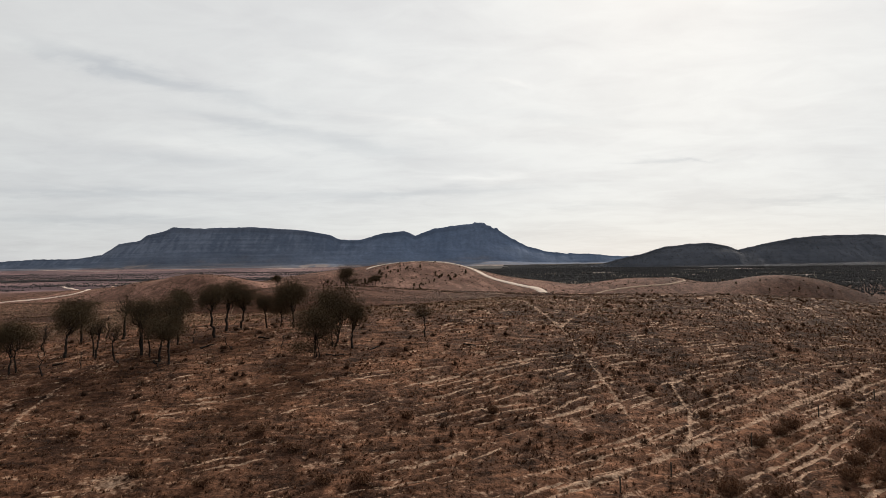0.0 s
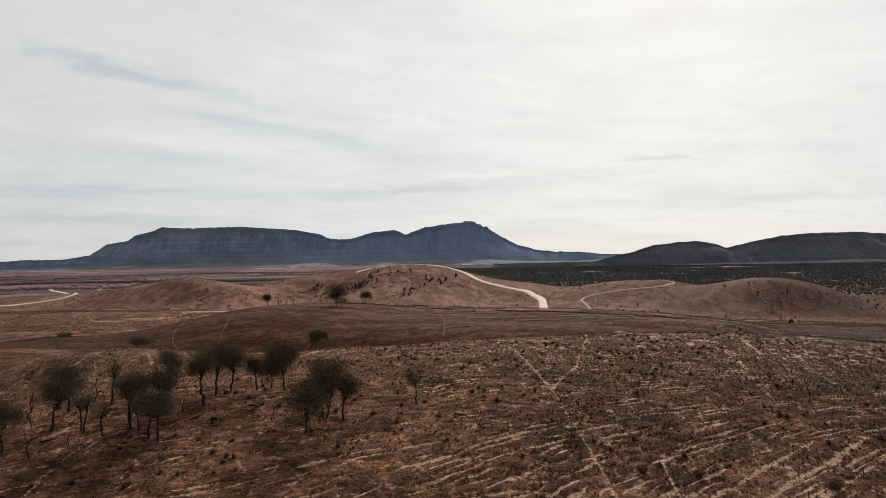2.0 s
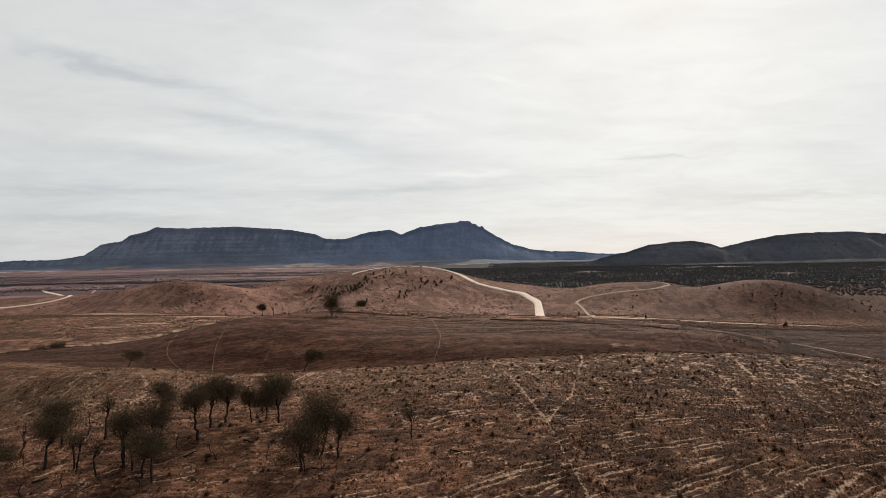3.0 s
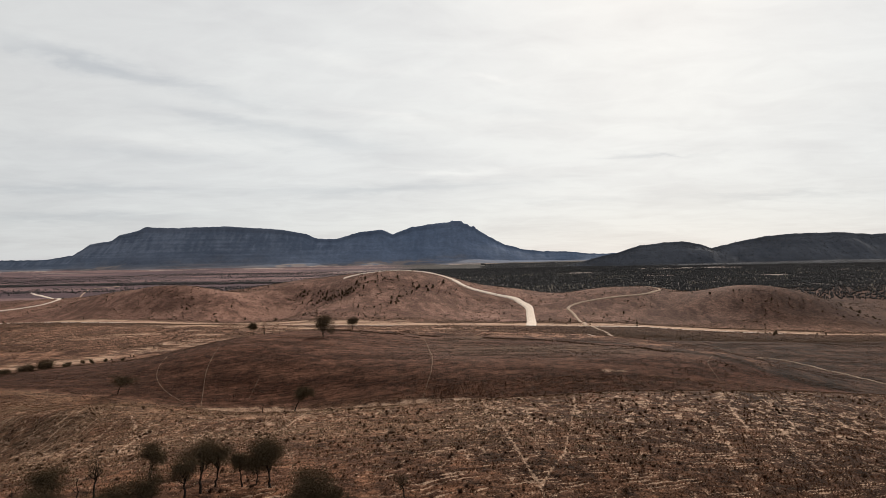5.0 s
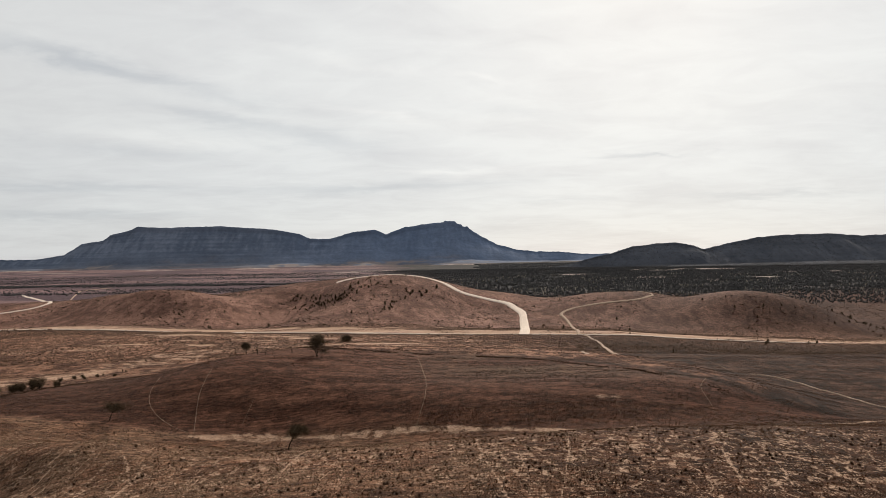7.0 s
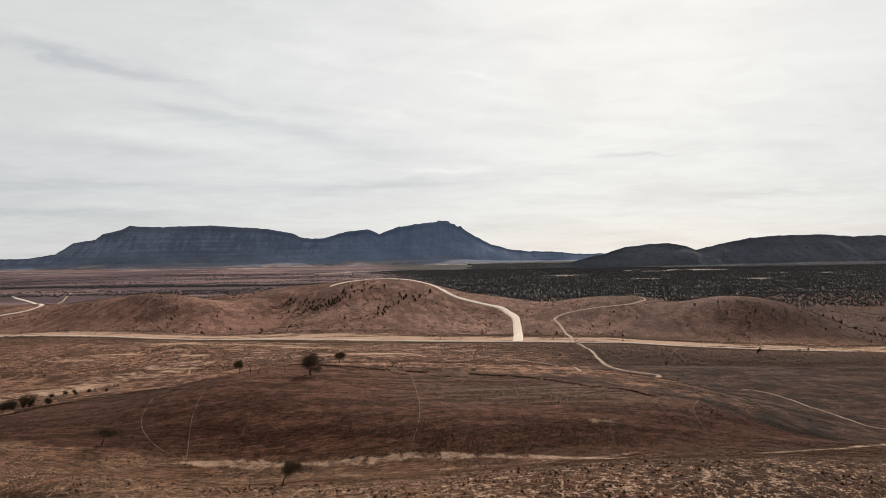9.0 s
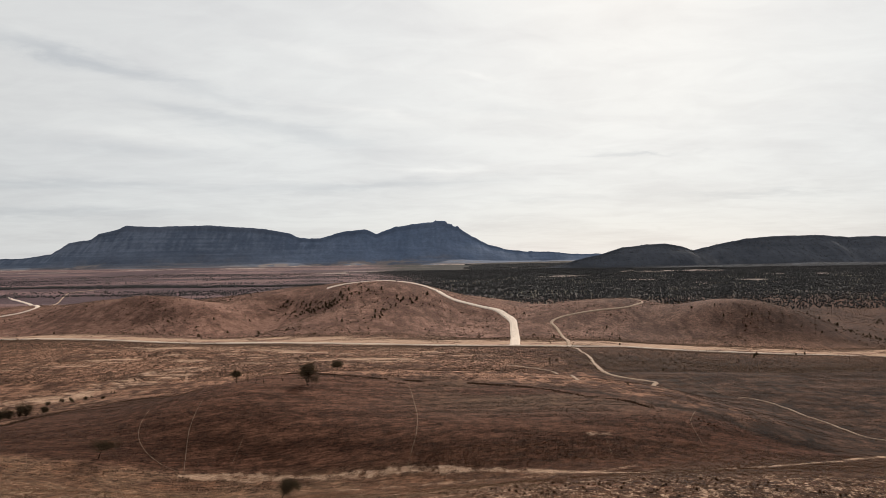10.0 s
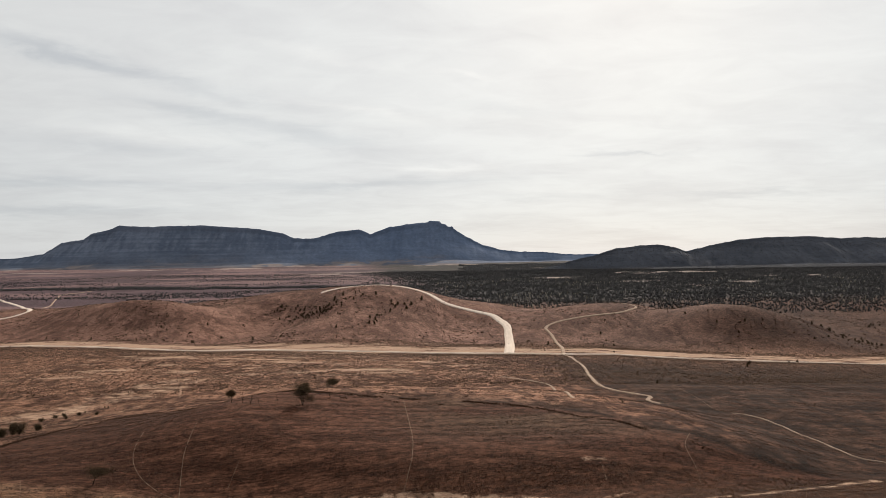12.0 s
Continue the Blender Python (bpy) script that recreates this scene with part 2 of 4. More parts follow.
def mottled(name, dark, light, scale=3.0, rough=0.9, spec=0.15, bump=0.4, distance=0.02, per="none"):
    """A plain stuff in two tones with grain; per: 'object' or 'island' varies it from piece to piece."""
    m, n, l, b = material(name, rough, spec)
    geo = n.new("ShaderNodeNewGeometry")
    nz = n.new("ShaderNodeTexNoise")
    nz.inputs["Scale"].default_value, nz.inputs["Detail"].default_value = scale, 6
    l.new(geo.outputs["Position"], nz.inputs["Vector"])
    fac = nz.outputs["Fac"]
    if per != "none":
        src = n.new("ShaderNodeObjectInfo").outputs["Random"] if per == "object" else geo.outputs["Random Per Island"]
        av = n.new("ShaderNodeMix")
        av.inputs["Factor"].default_value = 0.6
        l.new(fac, av.inputs["A"])
        l.new(src, av.inputs["B"])
        fac = av.outputs["Result"]
    rp = n.new("ShaderNodeValToRGB")
    e = rp.color_ramp.elements
    e[0].position, e[0].color = 0.3, (*dark, 1)
    e[1].position, e[1].color = 0.7, (*light, 1)
    l.new(fac, rp.inputs[0])
    l.new(rp.outputs[0], b.inputs["Base Color"])
    if bump:
        bp = n.new("ShaderNodeBump")
        bp.inputs["Strength"].default_value, bp.inputs["Distance"].default_value = bump, distance
        l.new(nz.outputs["Fac"], bp.inputs["Height"])
        l.new(bp.outputs[0], b.inputs["Normal"])
    return m


M_GROUND = earth("ground_earth", 2.6, 0.33, 0.9, 0.30, ((0.26, 0.146, 0.090), (0.53, 0.365, 0.258)))
M_RANGE = earth("hazy_range_scrub", 0.05, 0.012, 0.15, 4.0, depth=0.16)
M_TRAIL = mottled("trail_earth", (0.085, 0.046, 0.029), (0.235, 0.155, 0.105), 0.7, 0.95, 0.05, 0.3, 0.02)
M_ROAD = mottled("road_gravel", (0.54, 0.43, 0.35), (0.82, 0.70, 0.60), 0.7, 0.95, 0.05, 0.3, 0.02)
M_TRACK = mottled("track_earth", (0.24, 0.16, 0.11), (0.44, 0.33, 0.25), 0.9, 0.95, 0.05, 0.3, 0.02)
M_BARK = mottled("bark", (0.012, 0.010, 0.009), (0.05, 0.04, 0.034), 9.0, 0.95, 0.05, 0.8, 0.03)
M_LEAF = mottled("needle_leaves", (0.054, 0.039, 0.023), (0.098, 0.072, 0.043), 2.0, 0.95, 0.03, 0.0, per="island")
M_SCRUB = mottled("scrub_leaves", (0.082, 0.039, 0.022), (0.210, 0.110, 0.062), 0.8, 0.85, 0.15, 0.0, per="island")
M_CLUMP = mottled("clump_leaves", (0.050, 0.028, 0.018), (0.120, 0.067, 0.041), 0.8, 0.85, 0.15, 0.0, per="island")
M_SALT = mottled("saltbush_leaves", (0.068, 0.040, 0.026), (0.175, 0.104, 0.068), 0.3, 0.85, 0.1, 0.0, per="island")
M_RISE = mottled("rise_scrub_leaves", (0.034, 0.018, 0.011), (0.085, 0.043, 0.026), 0.3, 0.85, 0.1, 0.0, per="island")
M_GRASS = mottled("dry_grass", (0.10, 0.062, 0.038), (0.40, 0.28, 0.18), 0.5, 0.9, 0.1, 0.0, per="island")
# leaf tones of the far trees are shifted towards blue-grey for haze
M_WOODS = mottled("hazy_woodland_leaves", (0.044, 0.043, 0.045), (0.072, 0.068, 0.067), 0.02, 0.85, 0.1, 0.0, per="island")
M_RIDGE = mottled("hazy_ridge_leaves", (0.034, 0.035, 0.039), (0.115, 0.108, 0.108), 0.02, 0.85, 0.1, 0.0, per="island")
M_PALE = mottled("pale_trees", (0.20, 0.17, 0.13), (0.46, 0.40, 0.32), 0.05, 0.85, 0.1, 0.0, per="island")
M_POST = mottled("weathered_post", (0.03, 0.025, 0.02), (0.09, 0.075, 0.06), 6.0, 0.9, 0.1, 0.4, 0.01)

# ---------------------------------------------------------------- mesh helpers


def mesh_np(name, verts, faces, mat, smooth_shade=False):
    """A mesh from arrays of places and of equal-sided faces."""
    me = bpy.data.meshes.new(name)
    verts, faces = np.asarray(verts, np.float32), np.asarray(faces, np.int32)
    k = faces.shape[1]
    me.vertices.add(len(verts))
    me.vertices.foreach_set("co", verts.ravel())
    me.loops.add(faces.size)
    me.loops.foreach_set("vertex_index", faces.ravel())
    me.polygons.add(len(faces))
    me.polygons.foreach_set("loop_start", np.arange(0, faces.size, k, dtype=np.int32))
    me.polygons.foreach_set("use_smooth", np.full(len(faces), smooth_shade))
    me.update(calc_edges=True)
    me.validate()
    me.materials.append(mat)
    return me


def colour(me, rgb):
    at = me.color_attributes.new("soil", "FLOAT_COLOR", "POINT")
    at.data.foreach_set("color", np.concatenate([rgb, np.ones((len(rgb), 1))], 1).astype(np.float32).ravel())


def grid_faces(rows, cols, wrap=False):
    i, j = np.meshgrid(np.arange(rows - 1), np.arange(cols if wrap else cols - 1), indexing="ij")
    a, b = i * cols + j, i * cols + (j + 1) % cols
    return np.stack([a, b, b + cols, a + cols], -1).reshape(-1, 4)


def lerp(a, b, f):
    return np.asarray(a) * (1 - f[..., None]) + np.asarray(b) * f[..., None]


def near_line(x, y, pts):
    """The distance of each place from a line of points."""
    d = np.full(np.shape(x), 1e9)
    for (ax, ay), (bx, by) in zip(pts[:-1], pts[1:]):
        vx, vy = bx - ax, by - ay
        t = np.clip(((x - ax) * vx + (y - ay) * vy) / (vx * vx + vy * vy), 0, 1)
        d = np.minimum(d, np.hypot(x - ax - t * vx, y - ay - t * vy))
    return d


# ---------------------------------------------------------------- soils of the land
BANK = ((-68, 206), (-57, 205), (-40, 202.5), (-22, 199), (3, 197), (22, 193), (40, 188), (60, 181), (79, 178), (96, 183), (118, 192), (150, 204))
BROW = ((-152, 242), (-147, 268), (-141, 303), (-132, 322), (-103, 334), (-70, 316), (-36, 297), (12, 289.4), (35, 283.6), (55.6, 270.3), (68.9, 253.7), (80.4, 245.8), (90, 227), (103, 218))
WASH = ((-200, 325), (-190, 345), (-171, 375), (-156, 402), (-148, 424), (-138, 440))
VALLEY = tuple(zip(FLAT_X, FLAT_Y))
TRAILS = (
    # points, half width, how clear
    (((12.7, 104.7), (14.9, 89.1), (15.4, 79.2), (15.8, 73.2), (16.5, 65.2), (16.6, 60.9), (17.5, 54.4)), 0.07, 0.46),
    (((11.9, 130.9), (12.0, 121.4), (12.7, 110.3), (13.6, 100.4), (14.6, 88)), 0.10, 0.46),
    (((30.5, 133.8), (27.5, 121.1), (24.3, 109.4), (21.6, 100.6), (20.5, 96.9), (14.9, 86.1)), 0.11, 0.46),
    (((-36.5, 55.2), (-38.0, 60.3), (-38.5, 66.2), (-37.9, 75.0)), 0.11, 0.47),
    (((-60.1, 141.5), (-55.8, 133.0)), 0.2, 0.46),
    (((-53.3, 135.2), (-52.8, 126.6), (-53.1, 116.5)), 0.22, 0.48),
    (((-62.2, 139.5), (-62.7, 133.7), (-62.1, 122.0)), 0.22, 0.48),
    (((-21.8, 142.9), (-24.3, 121.4), (-27.4, 112.9)), 0.2, 0.45),
    (((59.3, 126.5), (56.2, 121.8), (54.0, 114.1), (52.6, 107.0)), 0.16, 0.48),
    (((65.7, 127.3), (63.8, 119.2), (62.4, 112.5), (60.2, 105.6)), 0.16, 0.47),
    (((8.2, 48.6), (17.2, 53.6), (29.8, 61.6), (48.8, 75.3)), 0.15, 0.47),
    (((5.0, 49.6), (16.0, 55.4), (27.5, 63.4), (42.0, 74.0)), 0.14, 0.45),
    (((12.8, 48.2), (19.6, 52.3), (33.1, 60.6), (45.3, 69.3), (60, 80)), 0.12, 0.46),
    (((18.5, 54.0), (21.0, 57.5), (22.6, 62.0), (23.0, 68.0)), 0.12, 0.46),
    (((-19, 189), (-6, 188), (6, 187), (17, 185.7), (30, 184.5), (43, 184), (56, 186), (66, 190)), 1.0, 0.345),
    (((57.2, 207.4), (63.0, 207.6)), 0.8, 0.38),
    (((-161.1, 378.6), (-154.6, 391.7), (-146.7, 403.2), (-140.7, 422.7)), 2.2, 0.345),
    (((-177.6, 307.4), (-169.3, 321.1), (-160.4, 336.4), (-146.8, 344.8), (-138.2, 369.1)), 1.8, 0.335),
    (((-135.7, 426.0), (-124.7, 388.2)), 0.8, 0.40),
    (((134.9, 520.9), (124.3, 442.5), (123.0, 406.0)), 1.2, 0.38),
)


def drift(x, y):
    """How far the cattle-worn steps of the near slope climb across the view: steep below, level towards the crest."""
    return (0.42 * x + 0.28 * 12 * np.logaddexp(0, (x - 4) / 12)) * (1 - 0.9 * smooth(66, 112, y))


def cells(x, y, long=2.9, deep=1.5):
    """The tussock mounds of the near slope: how deep inside its mound each place lies (0 on the worn steps between them)."""
    u, v = x / long, (y - drift(x, y)) / deep
    u, v = u + 0.9 * (vnoise(x / 2.6, y / 2.6, 3) - 0.5), v + 1.1 * (vnoise(x / 3.1, y / 3.1, 4) - 0.5)
    i, j = np.floor(u), np.floor(v)
    f1, f2 = np.full(np.shape(u), 9.0), np.full(np.shape(u), 9.0)
    for di in (-1, 0, 1):
        for dj in (-1, 0, 1):
            a, b = i + di, j + dj
            h = np.sin(a * 127.1 + b * 311.7) * 43758.5453
            g = np.sin(a * 269.5 + b * 183.3) * 43758.5453
            d = np.hypot(a + h - np.floor(h) - u, b + g - np.floor(g) - v)
            f2 = np.minimum(f2, np.maximum(f1, d))
            f1 = np.minimum(f1, d)
    return f2 - f1


def near_slope(x, y):
    return 1 - smooth(165, 200, y + 0.15 * x)


def worn_ground(x, y):
    """Where stock and wheels have worn the near slope bare, 0 to 1."""
    patch = smooth(0.36, 0.62, fbm(x / 18, y / 18, 4, 41))
    fence = smooth(8, 30, x - 0.3 * (y - 50)) * (1 - smooth(62, 115, y))
    crest = smooth(92, 112, y) * smooth(-15, 15, x)
    left = smooth(-20, 16, x) + smooth(88, 110, y)
    return np.clip(np.maximum(patch * 0.8, np.maximum(fence, crest * 0.5)) * np.clip(left, 0.1, 1), 0, 1)


def steps(x, y):
    """The trodden lines of the near slope: phase along and down it in metres, and the half width of each family."""
    near = near_slope(x, y)
    worn = worn_ground(x, y)
    lower = 1 - smooth(56, 90, y)
    broken = fbm(x / 4, (y - drift(x, y)) / 1.6, 3, 37) - 0.5
    across = -0.17 + 0.13 * smooth(-28, 12, x) + 0.08 * worn * lower - 0.06 * smooth(82, 112, y) + 1.15 * broken
    down = -0.46 + 0.34 * smooth(94, 116, y) * smooth(10, -12, x) + 1.0 * (fbm(x / 2.2, y / 9, 3, 38) - 0.5)
    along = y - drift(x, y) + 3.0 * fbm(x / 15, y / 10, 2, 34) + 0.55 * vnoise(x / 2.2, y / 2.0, 36)
    return np.stack([along, x - 0.25 * y + 6.0 * fbm(x / 14, y / 16, 3, 39), np.where(near > 0, across * near - 1.5 * (1 - near), -2), np.where(near > 0, down * near - 1.5 * (1 - near), -2)], -1)


def trodden(x, y):
    """How far inside a trodden line each place lies, in metres (negative outside)."""
    st = steps(x, y)
    offs = [np.abs((st[..., k] + half) % (2 * half) - half) for k, half in ((0, STEP_A), (1, STEP_B))]
    return np.maximum(st[..., 2] - offs[0], st[..., 3] - offs[1])


def bare(x, y):
    """How much pale bare earth shows between the low growth, 0 to 1."""
    shape = np.shape(x)
    x, y = np.ravel(x), np.ravel(y)
    w = fbm(x / 4, y / 4, 3, 21)
    near = near_slope(x, y)
    b = np.zeros(len(x))
    k = near > 0
    xn, yn = x[k], y[k]
    worn = worn_ground(xn, yn)
    gap = cells(xn, yn)
    broken = smooth(0.30, 0.58, fbm(xn / 1.7, yn / 1.7, 2, 33))
    bn = 0.44 + (-0.03 + (0.05 * smooth(-10, 20, xn) + 0.19 * smooth(80, 112, yn)) * (0.35 + 0.65 * worn) * (0.3 + 0.7 * broken) - gap) * 0.85
    spot = np.hypot(xn + 24.0, (yn - 48.6) * 1.8)
    bn = np.maximum(bn, 0.40 + (1.8 - spot) * 0.06)
    b[k] = near[k] * bn
    broken = smooth(0.34, 0.6, fbm(x / 2.2, y / 2.2, 2, 33))
    sand = (1.5 + 6.0 * (fbm(x / 12, y / 12, 3, 51) - 0.5)) * (1 - 0.3 * smooth(0, 25, x) * (1 - smooth(62, 84, x)))
    b = np.maximum(b, np.minimum(0.41 + (0.5 + 0.55 * sand - near_line(x, y, BANK)) * 0.16, 0.455) + 0.10 * (broken - 0.5))
    d = near_line(x, y, WASH)
    b = np.maximum(b, smooth(44, 6, d) * (0.15 + 0.54 * fbm(x / 9, y / 5, 5, 53) + 0.16 * (fbm(x / 3.4, y / 2.6, 2, 54) - 0.5)))
    d = near_line(x, y - 24, VALLEY)
    b = np.maximum(b, smooth(60, 10, d) * (0.11 + 0.66 * fbm(x / 34, y / 6, 5, 57) + 0.16 * fbm(x / 9, y / 3, 2, 58)) * smooth(1150, 900, y))
    d = near_line(x, y + 9, VALLEY)
    b = np.maximum(b, smooth(18, 3, d) * (0.14 + 0.62 * fbm(x / 24, y / 5, 4, 56)))
    valley = smooth(400, 470, y) * (1 - smooth(720, 800, y))
    b = np.maximum(b, valley * (0.05 + 0.64 * fbm(x / 22, y / 7, 5, 61)) * smooth(460, 60, np.abs(x + 100)))
    for pts, half, clear in TRAILS:
        m = (np.abs(x - np.mean([q[0] for q in pts])) < 70) & (y < 480) & (y > 40)
        d = near_line(x[m], y[m], pts) + (w[m] - 0.5) * half * 2
        b[m] = np.maximum(b[m], clear + (half - d) * 1.1 if half < 0.35 else np.minimum(clear + (half - d) * 0.25, clear + 0.06))
    return np.clip(b, 0, 1).reshape(shape)


def row_field(x, y):
    """The level rows of the rise: scrub stands there, and colour darkens as step shade."""
    return 0.20 * fbm(x / 34, y / 14, 3, 73) + 0.80 * fbm(x / 14 + 0.8 * vnoise(x / 6, y / 6, 64), (y + 0.0006 * x * x) / 2.3, 2, 78)


# pale open paddocks on the plain: x, y, half length, half depth
PADDOCKS = ((-2071, 4350, 150, 60), (-1432, 3959, 218, 75), (-963, 4009, 153, 110), (-819, 4330, 93, 80), (-601, 4300, 120, 90), (-224, 4380, 300, 120),
            (-169, 3105, 158, 90), (-356, 2942, 125, 60), (300, 4150, 260, 70), (560, 4100, 240, 80), (721, 3330, 336, 95), (1014, 3120, 90, 70),
            (981, 2640, 130, 85), (1199, 2610, 95, 60), (1297, 2290, 85, 60), (1490, 2240, 75, 60), (847, 1840, 60, 40), (560, 2350, 120, 50), (760, 2050, 90, 40), (1050, 1950, 60, 35), (-1938, 3695, 230, 80), (-2500, 4250, 200, 60))


def glades(x, y):
    """How open and pale the plain lies, 0 to 1."""
    g = np.zeros(np.shape(x))
    e = 0.9 * (fbm(x / 70, y / 40, 3, 84) - 0.5)
    for px, py, pl, pd in PADDOCKS:
        r = np.hypot((x - px) / pl, (y - py - 0.1 * (x - px)) / pd) + e
        g = np.maximum(g, smooth(1.05, 0.85, r) * (0.65 + 0.5 * smooth(3600, 4300, py)))
    return np.clip(g, 0, 1) * smooth(0.30, 0.44, fbm(x / 40, y / 40, 2, 85))


def soil(x, y):
    c = lerp((0.066, 0.0310, 0.0185), (0.124, 0.0585, 0.0335), smooth(0.36, 0.62, 0.5 * fbm(x / 6, y / 6, 3, 71) + 0.5 * fbm(x / 1.6, y / 1.6, 2, 65)))
    c = c * (0.82 + 0.18 * np.clip(smooth(-40, 15, x) + smooth(70, 105, y), 0, 1))[..., None]
    c = c * (1 + 0.25 * smooth(92, 125, y) * smooth(28, -4, x) * smooth(-80, -50, x))[..., None]
    c = c * (1 + 0.30 * smooth(56, 66, y) * smooth(105, 92, y) * smooth(14, -6, x))[..., None]
    c = c * (1 - 0.16 * smooth(62, 75, y) * smooth(0, 20, x) + 0.25 * smooth(66, 56, y) * smooth(-5, 15, x))[..., None]
    straw = smooth(90, 118, y) * smooth(32, 0, x) * (0.35 + 0.65 * smooth(0.36, 0.6, fbm(x / 12, y / 8, 3, 60)))
    c = lerp(c, (0.185, 0.112, 0.070), 0.55 * straw)
    c = c * (1 - 0.33 * smooth(36, 62, x))[..., None]
    edge = y - np.interp(x, [-190, -150, -68, 3, 60, 150], [222, 214, 207, 197, 181, 204])
    back = np.interp(x, [-170, -152, -147, -141, -132, -103, -70, -36, 18, 65, 92, 150], [232, 242, 268, 305, 325, 338, 318, 296, 290, 268, 232, 200])
    dome = smooth(-2, 6, edge) * (1 - smooth(-6, 10, y - back - 14 * (fbm(x / 20, y / 20, 3, 72) - 0.5)))
    # shadow lines of the small level steps, put into the rise colour
    rows = smooth(0.39, 0.61, row_field(x, y))
    rise = (0.64 + 0.36 * smooth(-120, -40, x))[..., None] * lerp((0.072, 0.0305, 0.0180), (0.098, 0.0430, 0.0255), rows)
    rise = rise * (1 - 0.13 * smooth(-40, 10, x))[..., None]
    sage = smooth(215, 250, y) * smooth(-20, 40, x) * smooth(0.35, 0.6, fbm(x / 45, y / 25, 3, 68))
    rise = rise * (1 - 0.5 * sage[..., None]) + 0.5 * sage[..., None] * np.array((0.082, 0.054, 0.033))
    flat = lerp((0.090, 0.044, 0.028), (0.275, 0.145, 0.092), smooth(0.36, 0.64, 0.40 * fbm(x / 40, y / 16, 4, 74) + 0.60 * fbm(x / 3.6, y / 6.5, 2, 76)))
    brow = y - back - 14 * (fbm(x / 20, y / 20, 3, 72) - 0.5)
    # flat is darker close behind the brow, more so to the right
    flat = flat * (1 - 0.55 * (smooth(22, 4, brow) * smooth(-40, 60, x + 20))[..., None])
    # flat is made darker to the right, out to the valley
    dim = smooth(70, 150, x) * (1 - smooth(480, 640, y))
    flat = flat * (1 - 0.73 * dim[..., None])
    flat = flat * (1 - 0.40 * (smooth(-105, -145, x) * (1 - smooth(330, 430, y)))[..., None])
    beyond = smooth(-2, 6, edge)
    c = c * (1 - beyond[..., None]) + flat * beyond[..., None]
    c = c * (1 - dome[..., None]) + rise * dome[..., None]
    # broken darker line along the brow
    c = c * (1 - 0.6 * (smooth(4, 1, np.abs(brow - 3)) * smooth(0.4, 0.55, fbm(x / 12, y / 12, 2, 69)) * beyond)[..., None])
    # ground right of the rise is made darker and redder
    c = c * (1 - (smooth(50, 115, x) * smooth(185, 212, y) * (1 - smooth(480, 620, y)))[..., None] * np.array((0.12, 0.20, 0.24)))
    hills = smooth(680, 750, y)
    c = c * (1 - hills[..., None]) + lerp((0.115, 0.057, 0.041), (0.225, 0.120, 0.087), smooth(0.36, 0.64, 0.5 * fbm(x / 60, y / 60, 4, 75) + 0.5 * fbm(x / 7, y / 13, 2, 70))) * hills[..., None]
    c = c * (1 - 0.30 * hills * smooth(120, 300, x) - 0.26 * hills * smooth(280, 480, x))[..., None]
    far = smooth(1250, 1500, y)
    # plain tones are pushed towards purple-blue, haze put into the colour
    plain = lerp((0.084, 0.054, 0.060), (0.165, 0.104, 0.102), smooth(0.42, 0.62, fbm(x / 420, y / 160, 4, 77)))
    wood = smooth(0, 260, x + 0.10 * (y - 1300) + 160 * (fbm(x / 150, y / 150, 3, 79) - 0.5))
    plain = plain * (1 - wood[..., None]) + lerp((0.028, 0.025, 0.024), (0.054, 0.045, 0.042), smooth(0.46, 0.66, fbm(x / 120, y / 36, 3, 81))) * wood[..., None]
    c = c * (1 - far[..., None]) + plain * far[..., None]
    c = lerp(c, (0.32, 0.25, 0.22), far * glades(x, y))
    return c


# ---------------------------------------------------------------- the ground, one sheet to the horizon
az = np.radians(np.concatenate([np.arange(-180, -44, 4.0), np.arange(-44, 44, 0.2), np.arange(44, 180, 4.0)]))
rad = np.concatenate([[0.01, 8, 16, 24, 30, 34, 37], np.arange(40, 100, 0.26), np.arange(100, 140, 0.4), np.arange(140, 330, 0.7), np.arange(330, 720, 2.2), np.arange(720, 1400, 6), np.arange(1400, 3000, 14), np.arange(3000, 4990, 24)])
RR, AA = np.meshgrid(rad, az, indexing="ij")
GX, GY = RR * np.sin(AA), RR * np.cos(AA)
GZ = ground_at(GX, GY)
NS = (RR < 215) & (GY > 0)
GZ[NS] += near_slope(GX[NS], GY[NS]) * (0.14 * smooth(0.0, 0.40, cells(GX[NS], GY[NS])) + 0.14 * smooth(0.05, -0.35, trodden(GX[NS], GY[NS])) - 0.18)
me = mesh_np("ground", np.stack([GX, GY, GZ], -1).reshape(-1, 3), grid_faces(len(rad), len(az), True)[:, ::-1], M_GROUND, True)
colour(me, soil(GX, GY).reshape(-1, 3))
me.attributes.new("bare", "FLOAT", "POINT").data.foreach_set("value", bare(GX, GY).astype(np.float32).ravel())
me.color_attributes.new("steps", "FLOAT_COLOR", "POINT").data.foreach_set("color", steps(GX, GY).astype(np.float32).ravel())
tagged(new("ground", me), "dry red-brown rolling grazing land with pale bare earth", "ground", kind="structure")

# ---------------------------------------------------------------- the ranges behind the plain


